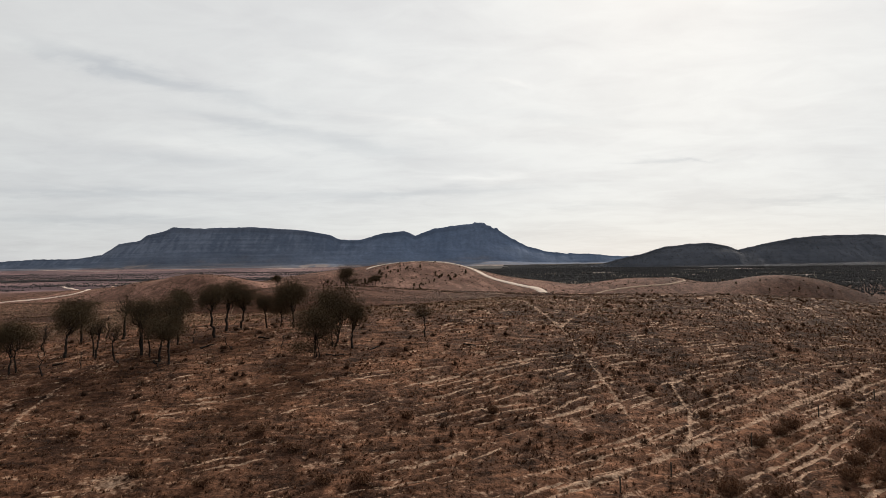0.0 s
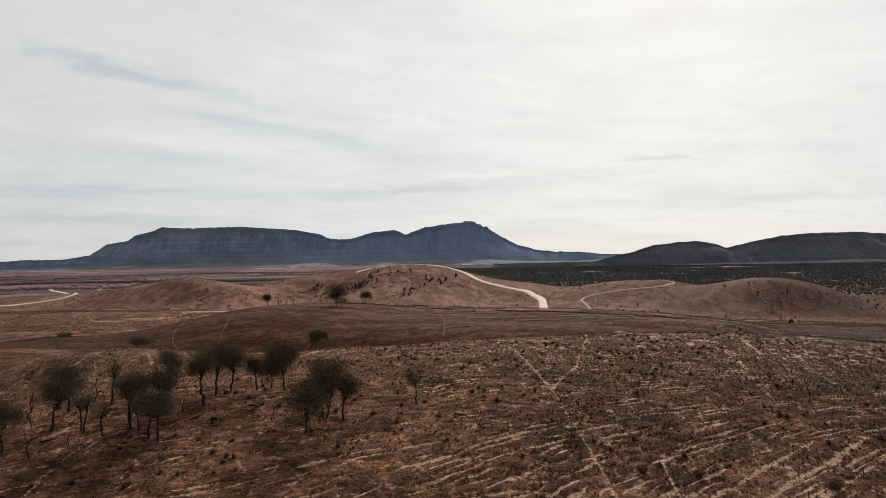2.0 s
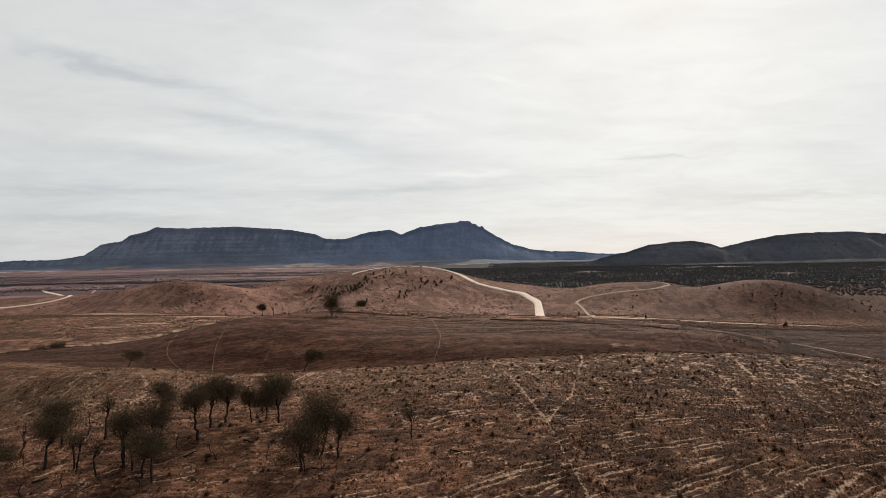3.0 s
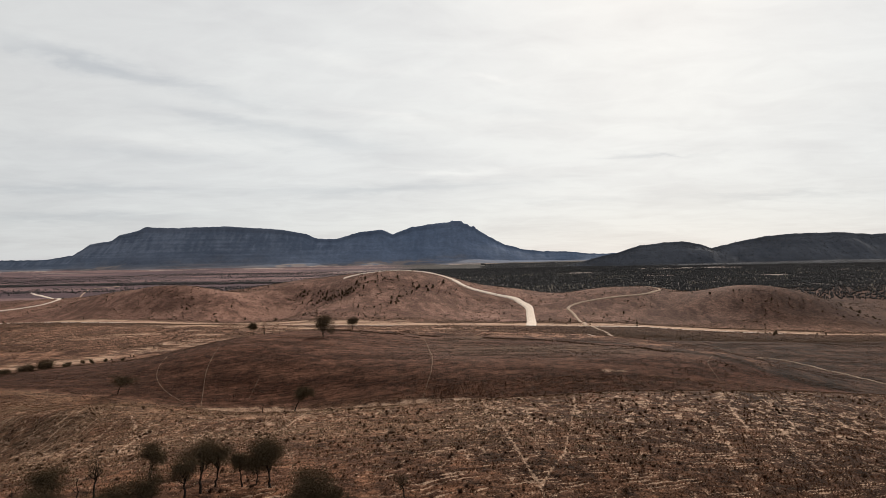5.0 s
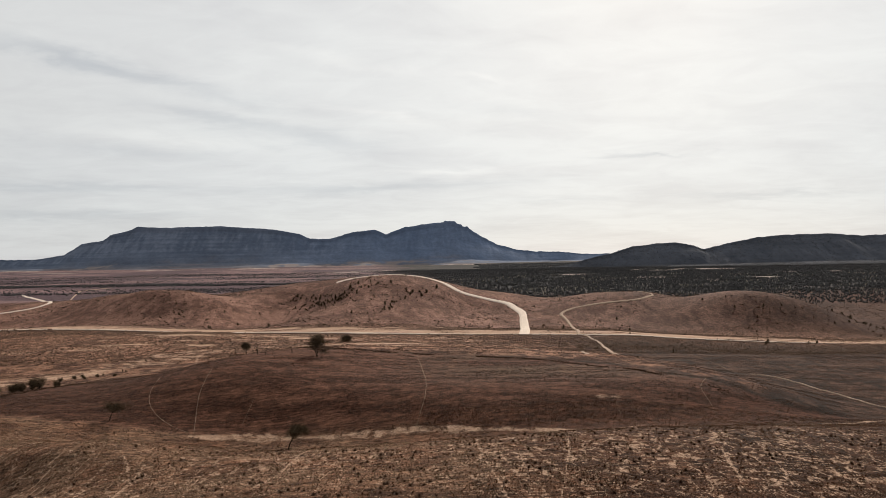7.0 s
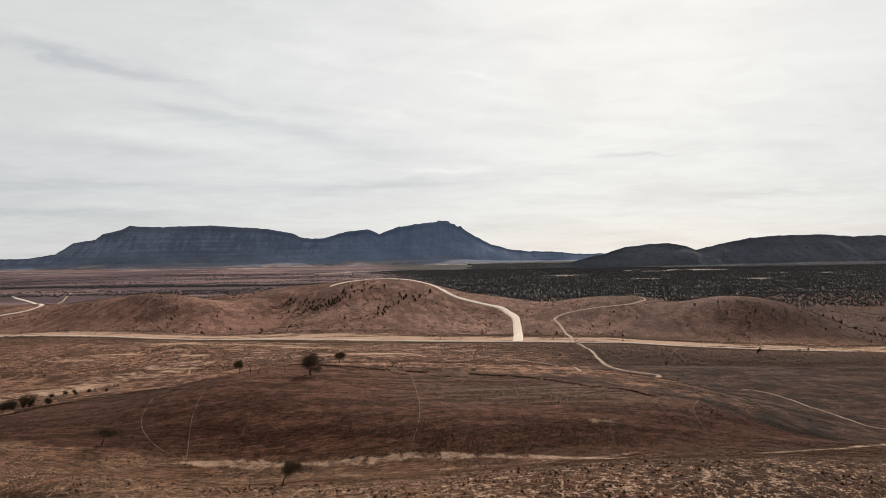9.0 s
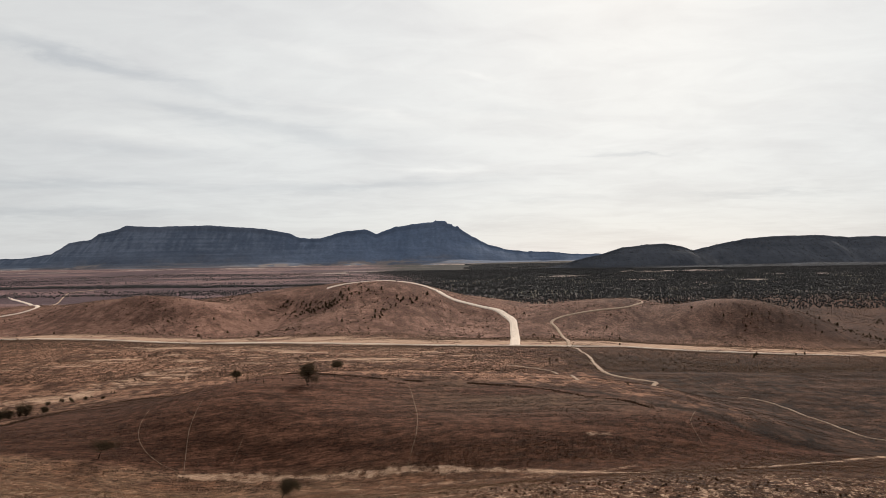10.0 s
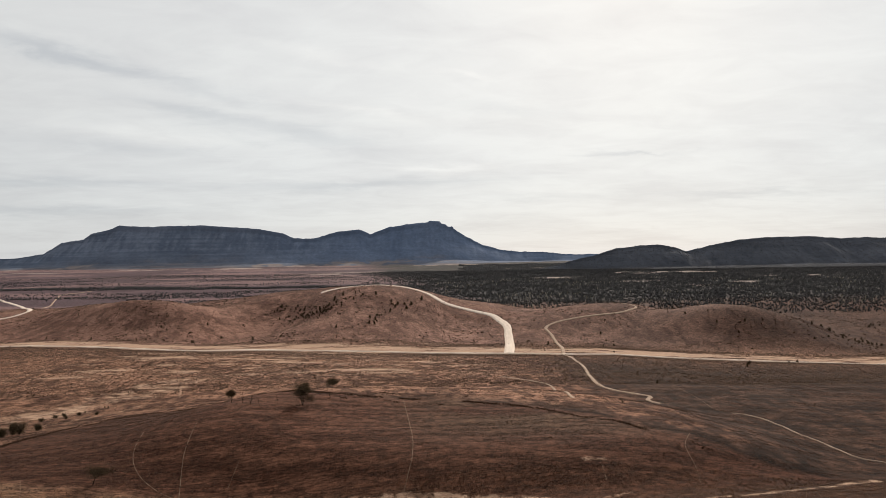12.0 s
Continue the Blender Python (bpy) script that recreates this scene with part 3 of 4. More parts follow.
def mountain(name, label, knots, crest_y, deep, cliff, haze_tint, seed, gully=1.0):
    """A range: its crest runs through the knots (x, height); cliff: share of the height that stands steep below the crest."""
    kx, kz = np.array(knots, float).T
    u = np.arange(kx[0], kx[-1] + 1, 7.0)
    v = np.concatenate([np.linspace(-0.35, -0.04, 6), np.linspace(0, 0.2, 40), np.linspace(0.21, 1.0, 84)])
    U, V = np.meshgrid(u, v)
    C = np.interp(U, kx, kz) + (fbm(U / 30, U * 0, 4, seed) - 0.5) * (5 + 5 * smooth(1.0, 0.5, gully + 0.6))
    # spurs and gullies run down from the crest and widen towards the foot
    spur = np.abs(fbm((U + 60 * fbm(U / 150, V * 3, 2, seed + 2)) / 170, V * 0.8, 3, seed + 3) - 0.5) * 2
    rill = np.abs(fbm(U / 46, V * 1.6, 3, seed + 5) - 0.5) * 2
    f = np.clip(V + gully * smooth(0, 0.25, V) * (0.26 * (spur - 0.4) + 0.05 * (rill - 0.4)), 0, 1)
    wide = np.exp(-0.5 * (np.arange(-60, 61) / 22.0) ** 2)
    tall = np.convolve(np.pad(np.clip((np.interp(u, kx, kz) - 50) / (kz.max() - 50), 0.2, 1.0), 60, mode="edge"), wide / wide.sum(), "valid")[None] * np.ones_like(U)
    Y = crest_y - V * deep * tall + (fbm(U / 260, V * 0 + 1, 3, seed + 9) - 0.5) * 60 * smooth(0.1, 1.0, V)
    base = ground_at(U, Y) - 6 * smooth(0.8, 1.0, V) - 1
    band = fbm(U / 300, V * 0 + 2, 2, seed + 6) * 0.03
    steep = 1 - cliff * smooth(0.012, 0.055, f)
    ledge = (smooth(0.13 + band, 0.17 + band, f) + 0.8 * smooth(0.26 + band, 0.30 + band, f)) * 0.025 * (cliff > 0.1)
    p = np.where(f < 0.6, 1 - 1.47 * f, 0.118 * np.clip(1 - (f - 0.6) / 0.4, 0, 1) ** 1.4) * steep - ledge * (1 - f)
    p = np.where(V < 0, 1 + 0.9 * V, np.clip(p, 0, 1))
    Z = base + (C - base) * p
    verts = np.stack([U, Y, Z], -1).reshape(-1, 3)
    me = mesh_np(name, verts, grid_faces(len(v), len(u)), M_RANGE, True)
    high = np.clip((Z - base) / (C - base + 1), 0, 1)
    # level beds of rock, with upright ribs on the steep band, their shading put into the colour; softer towards the
    # peak
    beds = fbm(U / 420, Z / 8.5 + 2 * fbm(U / 300, Z / 90, 2, seed + 18), 3, seed + 11)
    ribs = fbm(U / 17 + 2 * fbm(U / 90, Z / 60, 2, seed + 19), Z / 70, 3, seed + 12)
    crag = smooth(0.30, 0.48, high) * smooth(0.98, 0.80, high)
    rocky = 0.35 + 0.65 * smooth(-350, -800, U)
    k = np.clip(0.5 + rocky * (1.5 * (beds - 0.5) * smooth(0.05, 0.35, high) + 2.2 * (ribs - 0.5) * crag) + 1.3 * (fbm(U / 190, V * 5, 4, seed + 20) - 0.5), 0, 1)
    # rock and foot tones have the blue-grey of distant haze put into them
    col = lerp(haze_tint[0], haze_tint[1], k)
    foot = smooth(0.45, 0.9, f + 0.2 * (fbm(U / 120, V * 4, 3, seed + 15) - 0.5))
    col = col * (1 - foot[..., None]) + np.array(haze_tint[2]) * (0.75 + 0.5 * k[..., None]) * foot[..., None]
    # lighter and bluer to the right, as thicker haze in the colour
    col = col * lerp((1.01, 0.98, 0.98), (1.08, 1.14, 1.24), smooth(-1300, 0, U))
    open_ground = np.maximum(foot * smooth(0.60, 0.66, fbm(U / 150, V * 16, 4, seed + 16)) * (cliff > 0.06) * 0.6, glades(U, Y) * smooth(0.55, 0.7, V))
    col = lerp(col, (0.22, 0.185, 0.18), open_ground)
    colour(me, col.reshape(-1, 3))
    tagged(new(name, me), label, "mountain", kind="structure")
    return verts.reshape(len(v), len(u), 3)


# tones of both ranges are lifted towards blue to stand for haze
mountain("backdrop_range", "long haze-blue mountain range with a flat-topped mesa and a rocky peak",
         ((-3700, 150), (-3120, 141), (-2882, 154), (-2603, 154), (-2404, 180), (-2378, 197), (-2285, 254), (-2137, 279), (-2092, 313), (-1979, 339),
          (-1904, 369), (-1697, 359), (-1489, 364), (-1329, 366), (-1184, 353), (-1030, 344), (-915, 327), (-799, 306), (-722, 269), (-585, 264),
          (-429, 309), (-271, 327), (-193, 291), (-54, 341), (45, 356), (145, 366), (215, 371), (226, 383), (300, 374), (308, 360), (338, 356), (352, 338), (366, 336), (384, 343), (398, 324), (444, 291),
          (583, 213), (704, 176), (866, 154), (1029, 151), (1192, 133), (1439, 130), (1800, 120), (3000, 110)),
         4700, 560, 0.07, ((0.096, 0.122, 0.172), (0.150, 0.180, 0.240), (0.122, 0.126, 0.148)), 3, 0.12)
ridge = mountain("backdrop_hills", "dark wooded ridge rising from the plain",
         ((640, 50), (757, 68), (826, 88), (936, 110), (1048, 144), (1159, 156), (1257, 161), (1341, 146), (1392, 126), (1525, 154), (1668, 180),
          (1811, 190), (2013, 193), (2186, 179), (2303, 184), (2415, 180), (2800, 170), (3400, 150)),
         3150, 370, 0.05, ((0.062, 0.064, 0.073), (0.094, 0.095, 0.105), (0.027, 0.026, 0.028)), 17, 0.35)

# ---------------------------------------------------------------- roads and tracks


def spline(pts, step):
    """Evenly spaced places along a smooth line through the points."""
    p = np.array(pts, float)
    p = np.concatenate([[2 * p[0] - p[1]], p, [2 * p[-1] - p[-2]]])
    out = []
    for a, b, c, d in zip(p[:-3], p[1:-2], p[2:-1], p[3:]):
        n = max(2, int(np.linalg.norm(c - b) / step))
        t = np.linspace(0, 1, n, endpoint=False)[:, None]
        out.append(0.5 * (2 * b + (c - a) * t + (2 * a - 5 * b + 4 * c - d) * t ** 2 + (3 * b - a - 3 * c + d) * t ** 3))
    out.append(p[-2][None])
    return np.concatenate(out)


def way(name, label, pts, width, mat, lift=0.05, step=4.0, ragged=0.25, category="road"):
    """A road or path laid on the ground, with a low crown and ragged sides."""
    c = spline(pts, step)
    t = np.gradient(c, axis=0)
    t /= np.linalg.norm(t, axis=1)[:, None]
    nrm = np.stack([-t[:, 1], t[:, 0]], 1)
    s = np.linspace(-1, 1, 7)
    run = np.arange(len(c)) * step
    half = width / 2 * (1 + ragged * 2 * (fbm(run / (width * 2.5), run * 0, 3, len(pts)) - 0.5))
    half2 = width / 2 * (1 + ragged * 2 * (fbm(run / (width * 2.5), run * 0 + 5, 3, len(pts) + 7) - 0.5))
    off = np.where(s[None] < 0, s[None] * half[:, None], s[None] * half2[:, None])
    P = c[:, None] + nrm[:, None] * off[..., None]
    z = ground_at(P[..., 0], P[..., 1]) + lift + lift * 0.8 * (1 - s[None] ** 2) - np.where(np.abs(s) > 0.99, lift * 2.5, 0)[None]
    v = np.concatenate([P, z[..., None]], -1).reshape(-1, 3)
    return tagged(new(name, mesh_np(name, v, grid_faces(len(c), 7)[:, ::-1], mat, True)), label, category, kind="structure")


way("road_valley", "straight pale dirt road along the valley floor", VALLEY, 7.5, M_ROAD, 0.5)
way("road_hill", "pale gravel road climbing over a bare hill", ((103, 628), (117, 705), (129, 784), (138, 860), (130, 925), (99, 950), (66, 962), (44, 995), (20, 1018), (-10, 1032), (-40, 1040), (-80, 1046), (-120, 1050)), 12.0, M_ROAD, 0.5, ragged=0.12)
way("track_hill", "narrow dirt track bending over a hill", ((152, 612), (168, 690), (178, 769), (181, 815), (211, 839), (258, 857), (294, 869), (318, 890), (328, 912), (316, 934)), 4.6, M_TRACK, 0.4)
way("track_valley", "winding pale dirt track in the dry flat", ((149, 605), (147.3, 580.9), (143.5, 542.1), (138.5, 497.4), (125.0, 435.0), (119.6, 395.0), (124.6, 376.7), (136.4, 360.3), (131.2, 349.3), (134.3, 337.4)), 3.0, M_TRACK, 0.2)
way("track_creek", "narrow worn track beside the dry creek", ((160.0, 315.0), (163.9, 313.1), (168.2, 304.7), (168.9, 290.8), (168.2, 273.5), (168.4, 256.9), (167.9, 239.3), (174, 231), (186, 221)), 1.05, M_TRACK, 0.16, 2.0, 0.5)
way("track_plain", "pale worn track over the plain", ((-744, 1453), (-780, 1559), (-834, 1686), (-917, 1894), (-912, 1964), (-901, 2029)), 4.0, M_TRACK, 0.5, 6.0, 0.5)
way("road_plain", "pale dirt road winding on the plain", ((-1000, 1100), (-880, 1140), (-769, 1172), (-690, 1187), (-655, 1212), (-668, 1260), (-740, 1385), (-832, 1531), (-985, 1723)), 10.0, M_ROAD, 0.5)

way("track_side", "faint pale side track over the dry flat", ((63.6, 431.0), (73.9, 422.4), (89.5, 398.4), (84.0, 350.0), (78.0, 311.8), (75.5, 290.0)), 1.8, M_TRACK, 0.15, 2.0, 0.5)
TREAD = "faint narrow stock trail worn into dark slope"
for pts, wide in (
    (((-93.6, 250.6), (-91.8, 237.5), (-88.4, 227.7), (-83.4, 220.2), (-76.3, 213.1), (-69.0, 208.0)), 0.55),
    (((-74.5, 250.0), (-73.1, 232.2), (-71.6, 224.0), (-69.2, 214.2), (-67.6, 207.8)), 0.60),
    (((1.0, 288.0), (2.5, 258.6), (3.6, 230.5), (3.1, 214.9), (1.5, 206.2), (0.0, 198.6)), 0.65),
    (((-53.2, 223.2), (-54.2, 211.8)), 0.3),
    (((102.0, 232.0), (94.6, 218.8), (92.2, 205.6), (89.5, 196.8)), 0.5),
    (((61.9, 207.6), (60.8, 197.0)), 0.4),
    (((-118.0, 216.0), (-112.0, 205.0), (-108.0, 196.0)), 0.4),
    (((164.3, 384.6), (160.0, 350.0), (156.8, 324.4), (166.1, 310.5)), 0.7),
):
    way("trail", TREAD, pts, wide * 0.5, M_TRAIL, 0.03, 0.8, 0.7, "path")

# ---------------------------------------------------------------- growth: helpers
rng = np.random.default_rng(7)


def tubes(paths, sides=6):
    """Tapered tubes along lists of (place, radius), as one set of places and faces."""
    V, Fc, n = [], [], 0
    for path in paths:
        c = np.array([p for p, _ in path], float)
        r = np.array([q for _, q in path], float)
        t = np.gradient(c, axis=0)
        t /= np.linalg.norm(t, axis=1)[:, None] + 1e-9
        a = np.cross(t, np.where(np.abs(t[:, 2:3]) > 0.8, [[1.0, 0, 0]], [[0, 0, 1.0]]))
        a /= np.linalg.norm(a, axis=1)[:, None] + 1e-9
        b = np.cross(t, a)
        ang = np.linspace(0, 2 * np.pi, sides, endpoint=False)
        ring = c[:, None] + r[:, None, None] * (np.cos(ang)[None, :, None] * a[:, None] + np.sin(ang)[None, :, None] * b[:, None])
        V.append(ring.reshape(-1, 3))
        f = grid_faces(len(c), sides, True)
        Fc.append(f + n)
        n += len(c) * sides
        top = n - sides
        Fc.append(np.array([[top, top + 1, top + 2, top + 3], [top, top + 3, top + 4, top + 5]]))
    return np.concatenate(V), np.concatenate(Fc)


def leaves(centres, size, narrow, g, up=0.3):
    """Small pointed leaf sprays, a triangle each, round the given centres."""
    n = len(centres)
    d = g.normal(size=(n, 3))
    d[:, 2] += up
    d /= np.linalg.norm(d, axis=1)[:, None]
    s = np.cross(d, g.normal(size=(n, 3)))
    s /= np.linalg.norm(s, axis=1)[:, None]
    L = size * g.uniform(0.6, 1.4, n)[:, None]
    v = np.stack([centres - d * L * 0.5 - s * L * narrow, centres - d * L * 0.5 + s * L * narrow, centres + d * L * 0.5], 1)
    return v.reshape(-1, 3), np.arange(3 * n).reshape(-1, 3)


def part(name, verts, faces, mat, parent, label="", soft=False):
    ob = new(name, mesh_np(name, verts, faces, mat, soft))
    ob.parent = parent
    if label:
        tagged(ob, label)
    return ob


def bent(a, b, r0, r1, g, sag=0.06, n=6):
    """A branch from a to b with small bends."""
    a, b = np.array(a, float), np.array(b, float)
    t = np.linspace(0, 1, n)
    L = np.linalg.norm(b - a)
    w = g.normal(size=(n, 3)) * sag * L * np.sin(np.pi * t)[:, None]
    return [(tuple(p), r) for p, r in zip(a + (b - a) * t[:, None] + w, r0 + (r1 - r0) * t)]


def tree(x, y, high, wide, clear, seed, label, dense=1.0, lean=(0, 0), stems=1, name="tree", leaf=0.15, group="trees of the grove"):
    """A tree: trunk, limbs that fan out, and a crown of many sprays with gaps. clear: the share of bare trunk below the crown."""
    g = np.random.default_rng(seed)
    root = new(name)
    wide = wide * 1.12
    root.location = (x, y, float(ground_at(x, y)) - 0.08)
    root.rotation_euler = (0, 0, 0 if lean[0] else g.uniform(0, 6.28))
    if not lean[0]:
        lean = (g.normal() * 0.08 * high, g.normal() * 0.08 * high)
    tagged(root, label, "tree", group)
    tips = []
    limbs = 8 if stems == 1 else 5
    for k in range(stems):
        off = np.array([g.uniform(-0.6, 0.6), g.uniform(-0.6, 0.6), 0]) * (stems > 1)
        fork = np.array([lean[0] * 0.4, lean[1] * 0.4, high * clear]) + off + np.array([g.uniform(-.3, .3), g.uniform(-.3, .3), 0])
        crest = np.array([lean[0] * 0.8 + g.normal() * 0.12 * wide, lean[1] * 0.8 + g.normal() * 0.12 * wide, high * 0.86]) + off
        r = 0.021 * high / math.sqrt(stems)
        v, f = tubes([bent(off, fork, r * 1.3, r * 0.85, g, 0.04), bent(fork, crest, r * 0.8, r * 0.15, g, 0.05)])
        part("trunk", v, f, M_BARK, root, soft=True)
        for i in range(limbs):
            a = 6.283 * (i + g.uniform(-0.35, 0.35)) / limbs
            out = g.uniform(0.25, 1.0) ** 0.8
            reach = wide * 0.5 * out * g.uniform(0.75, 1.15)
            start = fork + (crest - fork) * g.uniform(0.0, 0.45)
            tip = np.array([lean[0] + math.cos(a) * reach, lean[1] + math.sin(a) * reach, high * (1.0 - (1 - clear) * ((0.55 if clear > 0.15 else 0.80 * (i % 2) + 0.15) * out ** 2) - g.uniform(0, 0.16))]) + off
            tip[2] = max(tip[2], min(start[2], 0.2 * high) + 0.1)
            limb = bent(start, tip, r * 0.55, r * 0.10, g, 0.08)
            twigs = [limb]
            for q in (2, 3, 3, 4, 4):
                p = np.array(limb[q][0])
                e = p + np.array([g.normal() * wide * 0.12, g.normal() * wide * 0.12, high * g.uniform(0.02, 0.14)])
                twigs.append(bent(p, e, r * 0.20, r * 0.06, g, 0.08, 4))
                tips.append(e)
            tips.append(tip)
            v, f = tubes(twigs)
            part("limb", v, f, M_BARK, root, soft=True)
    if dense > 0:
        tips = np.array(tips)
        n = int(9000 * dense * (wide / 4.0) * min(1.0, (0.19 / leaf) ** 1.5))
        # sprays stand in clumps round the limb tips, each clump of its own size, with gaps between them
        pick = g.integers(0, len(tips), n)
        clump = g.uniform(0.7, 1.55, len(tips))[pick, None]
        c = tips[pick] + g.normal(size=(n, 3)) * clump * np.array([wide * 0.085, wide * 0.085, high * 0.055]) * g.choice([1.0, 1.0, 1.6], n)[:, None]
        keep = c[:, 2] > high * clear * 0.8
        v, f = leaves(c[keep], leaf, 0.15, g, 0.7)
        part("crown", v, f, M_LEAF, root)
    return root


def shrub(x, y, high, wide, seed, label, mat=None, name="shrub", group="", leaf=0.22, n=420, category="shrub"):
    """A bush: several stems from the ground and an uneven mound of sprays."""
    g = np.random.default_rng(seed)
    root = new(name)
    root.location = (x, y, float(ground_at(x, y)) - 0.06)
    tagged(root, label, category, group)
    tips = [np.array([math.cos(a) * wide * g.uniform(0.1, 0.42), math.sin(a) * wide * g.uniform(0.1, 0.42), high * g.uniform(0.45, 0.9)]) for a in np.linspace(0, 6.28, 9)]
    v, f = tubes([bent((0, 0, 0), t, 0.022 * high + 0.01, 0.008, g, 0.08, 4) for t in tips])
    part("stem", v, f, M_BARK, root, soft=True)
    T = np.array(tips)
    c = T[g.integers(0, 9, n)] * g.uniform(0.35, 1.05, n)[:, None] + g.normal(size=(n, 3)) * np.array([wide * 0.11, wide * 0.11, high * 0.12])
    c[:, 2] = np.clip(c[:, 2], 0.05 * high, None)
    v, f = leaves(c, leaf, 0.16, g, 0.8)
    part("foliage", v, f, mat or M_LEAF, root)
    return root


def snag(x, y, high, seed, label, lean=0.2):
    """A dead standing stem with broken limbs."""
    g = np.random.default_rng(seed)
    root = new("dead_tree")
    root.location = (x, y, float(ground_at(x, y)) - 0.08)
    tagged(root, label, "dead tree", "dead stems")
    top = np.array([g.uniform(-lean, lean) * high, g.uniform(-lean, lean) * high, high])
    v, f = tubes([bent((0, 0, 0), top, 0.03 * high + 0.02, 0.02, g)])
    part("trunk", v, f, M_BARK, root, soft=True)
    for k in range(3):
        p = top * g.uniform(0.4, 0.9)
        e = p + np.array([g.normal() * 0.2, g.normal() * 0.2, g.uniform(0.05, 0.3)]) * high
        v, f = tubes([bent(p, e, 0.02 * high, 0.012, g, 0.08, 4)])
        part("limb", v, f, M_BARK, root, soft=True)
    return root


# ---------------------------------------------------------------- the grove on the near slope
PINE = "dark feathery native pine with bare trunk on dry slope"
GROVE = (
    # x, y, height, crown width, clear trunk, seed, stems
    (-46.6, 72.0, 6.4, 5.0, 0.25, 1, 2),
    (-44.2, 78.0, 6.4, 4.4, 0.34, 2, 1),
    (-46.0, 85.0, 5.8, 4.6, 0.36, 3, 1),
    (-34.6, 76.6, 6.4, 4.2, 0.42, 6, 1),
    (-32.8, 79.5, 6.2, 4.2, 0.42, 7, 1),
    (-31.5, 74.0, 5.4, 3.4, 0.44, 8, 1),
    (-30.0, 73.0, 5.2, 3.0, 0.48, 9, 1),
    (-36.5, 92.0, 5.6, 3.4, 0.36, 10, 2),
    (-28.4, 83.0, 6.8, 3.6, 0.44, 11, 1),
    (-28.6, 88.0, 6.6, 4.4, 0.36, 12, 1),
    (-27.2, 89.6, 5.8, 3.8, 0.38, 13, 1),
    (-23.6, 89.4, 4.6, 2.2, 0.40, 14, 1),
    (-21.9, 89.6, 3.8, 2.8, 0.30, 15, 1),
    (-19.9, 88.6, 6.2, 5.4, 0.24, 16, 1),
    (-14.0, 74.2, 5.6, 4.6, 0.08, 17, 3),
    (-12.6, 77.4, 7.0, 4.8, 0.12, 18, 3),
    (-10.5, 76.9, 5.4, 2.8, 0.34, 19, 1),
)
for x, y, h, w, c, sd, st in GROVE:
    tree(x, y, h, w, c, 100 + sd, PINE if c > 0.25 else "dense low-branched dark native pine on dry slope", dense=1.2 if c > 0.25 else 1.8, stems=st)
THIN = "half-bare thin young tree with sparse crown"
for x, y, h, w, sd in ((-39.8, 76.4, 5.0, 2.0, 30), (-36.8, 74.9, 4.6, 1.8, 31), (-41.2, 86.0, 6.4, 2.0, 32), (-40.6, 77.6, 4.4, 1.8, 33), (-2.3, 81.6, 4.2, 2.2, 34), (-33.4, 76.0, 4.2, 1.8, 35), (-35.6, 79.0, 4.6, 1.8, 36), (-32.4, 81.5, 4.4, 1.8, 37)):
    tree(x, y, h, w, 0.45, sd, THIN, dense=0.25)
for x, y, h, sd in ((-49.2, 82.2, 3.0, 1), (-52.5, 87.9, 2.6, 2), (-44.6, 88.3, 3.0, 3), (-30.5, 81.2, 2.0, 4), (-42.3, 70.6, 2.6, 5), (-18.8, 77.4, 1.6, 6), (-26.0, 80.0, 1.3, 7), (-39.5, 72.8, 1.7, 8), (-47.5, 79.5, 1.6, 9)):
    snag(x, y, h, 60 + sd, "short dead grey stem standing in dry grass")


def fallen(x, y, long, turn, seed):
    g = np.random.default_rng(seed)
    root = new("fallen_branch")
    z = float(ground_at(x, y))
    root.location = (x, y, z)
    tagged(root, "dead dark branch lying on dry ground", "branch", "fallen branches")
    d = np.array([math.cos(turn), math.sin(turn), 0])
    a, b = -d * long / 2, d * long / 2
    a[2] = float(ground_at(x + a[0], y + a[1])) - z + 0.1
    b[2] = float(ground_at(x + b[0], y + b[1])) - z + 0.1
    v, f = tubes([bent(a, b, 0.14, 0.05, g, 0.03), bent(a * 0.2 + b * 0.2, a * 0.2 + b * 0.2 + np.array([0.4 * d[1], -0.4 * d[0], 0.35]) * long * 0.4, 0.06, 0.02, g, 0.05, 4)])
    part("branch", v, f, M_BARK, root, soft=True)


for k, (x, y) in enumerate(((-36, 74), (-28, 79.5), (-22, 82), (-17, 84), (-12, 74.5), (-25, 78.5), (-43, 75), (-31.5, 73.2), (-8, 77), (3, 78))):
    fallen(x, y, 1.2 + 1.3 * ((k * 37) % 10) / 10, 0.5 * ((k * 53) % 7) - 1.0, 200 + k)

# ---------------------------------------------------------------- single trees on the swell and its edge
tree(-27.8, 147.4, 5.4, 3.6, 0.52, 71, "leaning tree with dark umbrella crown beside pale creek bank", dense=1.3, lean=(2.5, 0), leaf=0.22, group="")
tree(-39.4, 271, 8.8, 6.4, 0.05, 72, "lone dense rounded dark tree on the bare rise", dense=1.6, stems=3, leaf=0.30, group="")
tree(-69.0, 278, 5.0, 2.8, 0.3, 73, "small dark tree on the crest of the rise", dense=1.6, leaf=0.32, group="")
tree(-30.7, 302, 5.2, 4.2, 0.45, 74, "small dark tree on the crest of the rise", dense=1.2, leaf=0.32, group="")
tree(-95.4, 214, 5.5, 6.0, 0.4, 75, "half-dead spreading tree on the slope", dense=0.6, lean=(1.6, 0), leaf=0.3, group="")
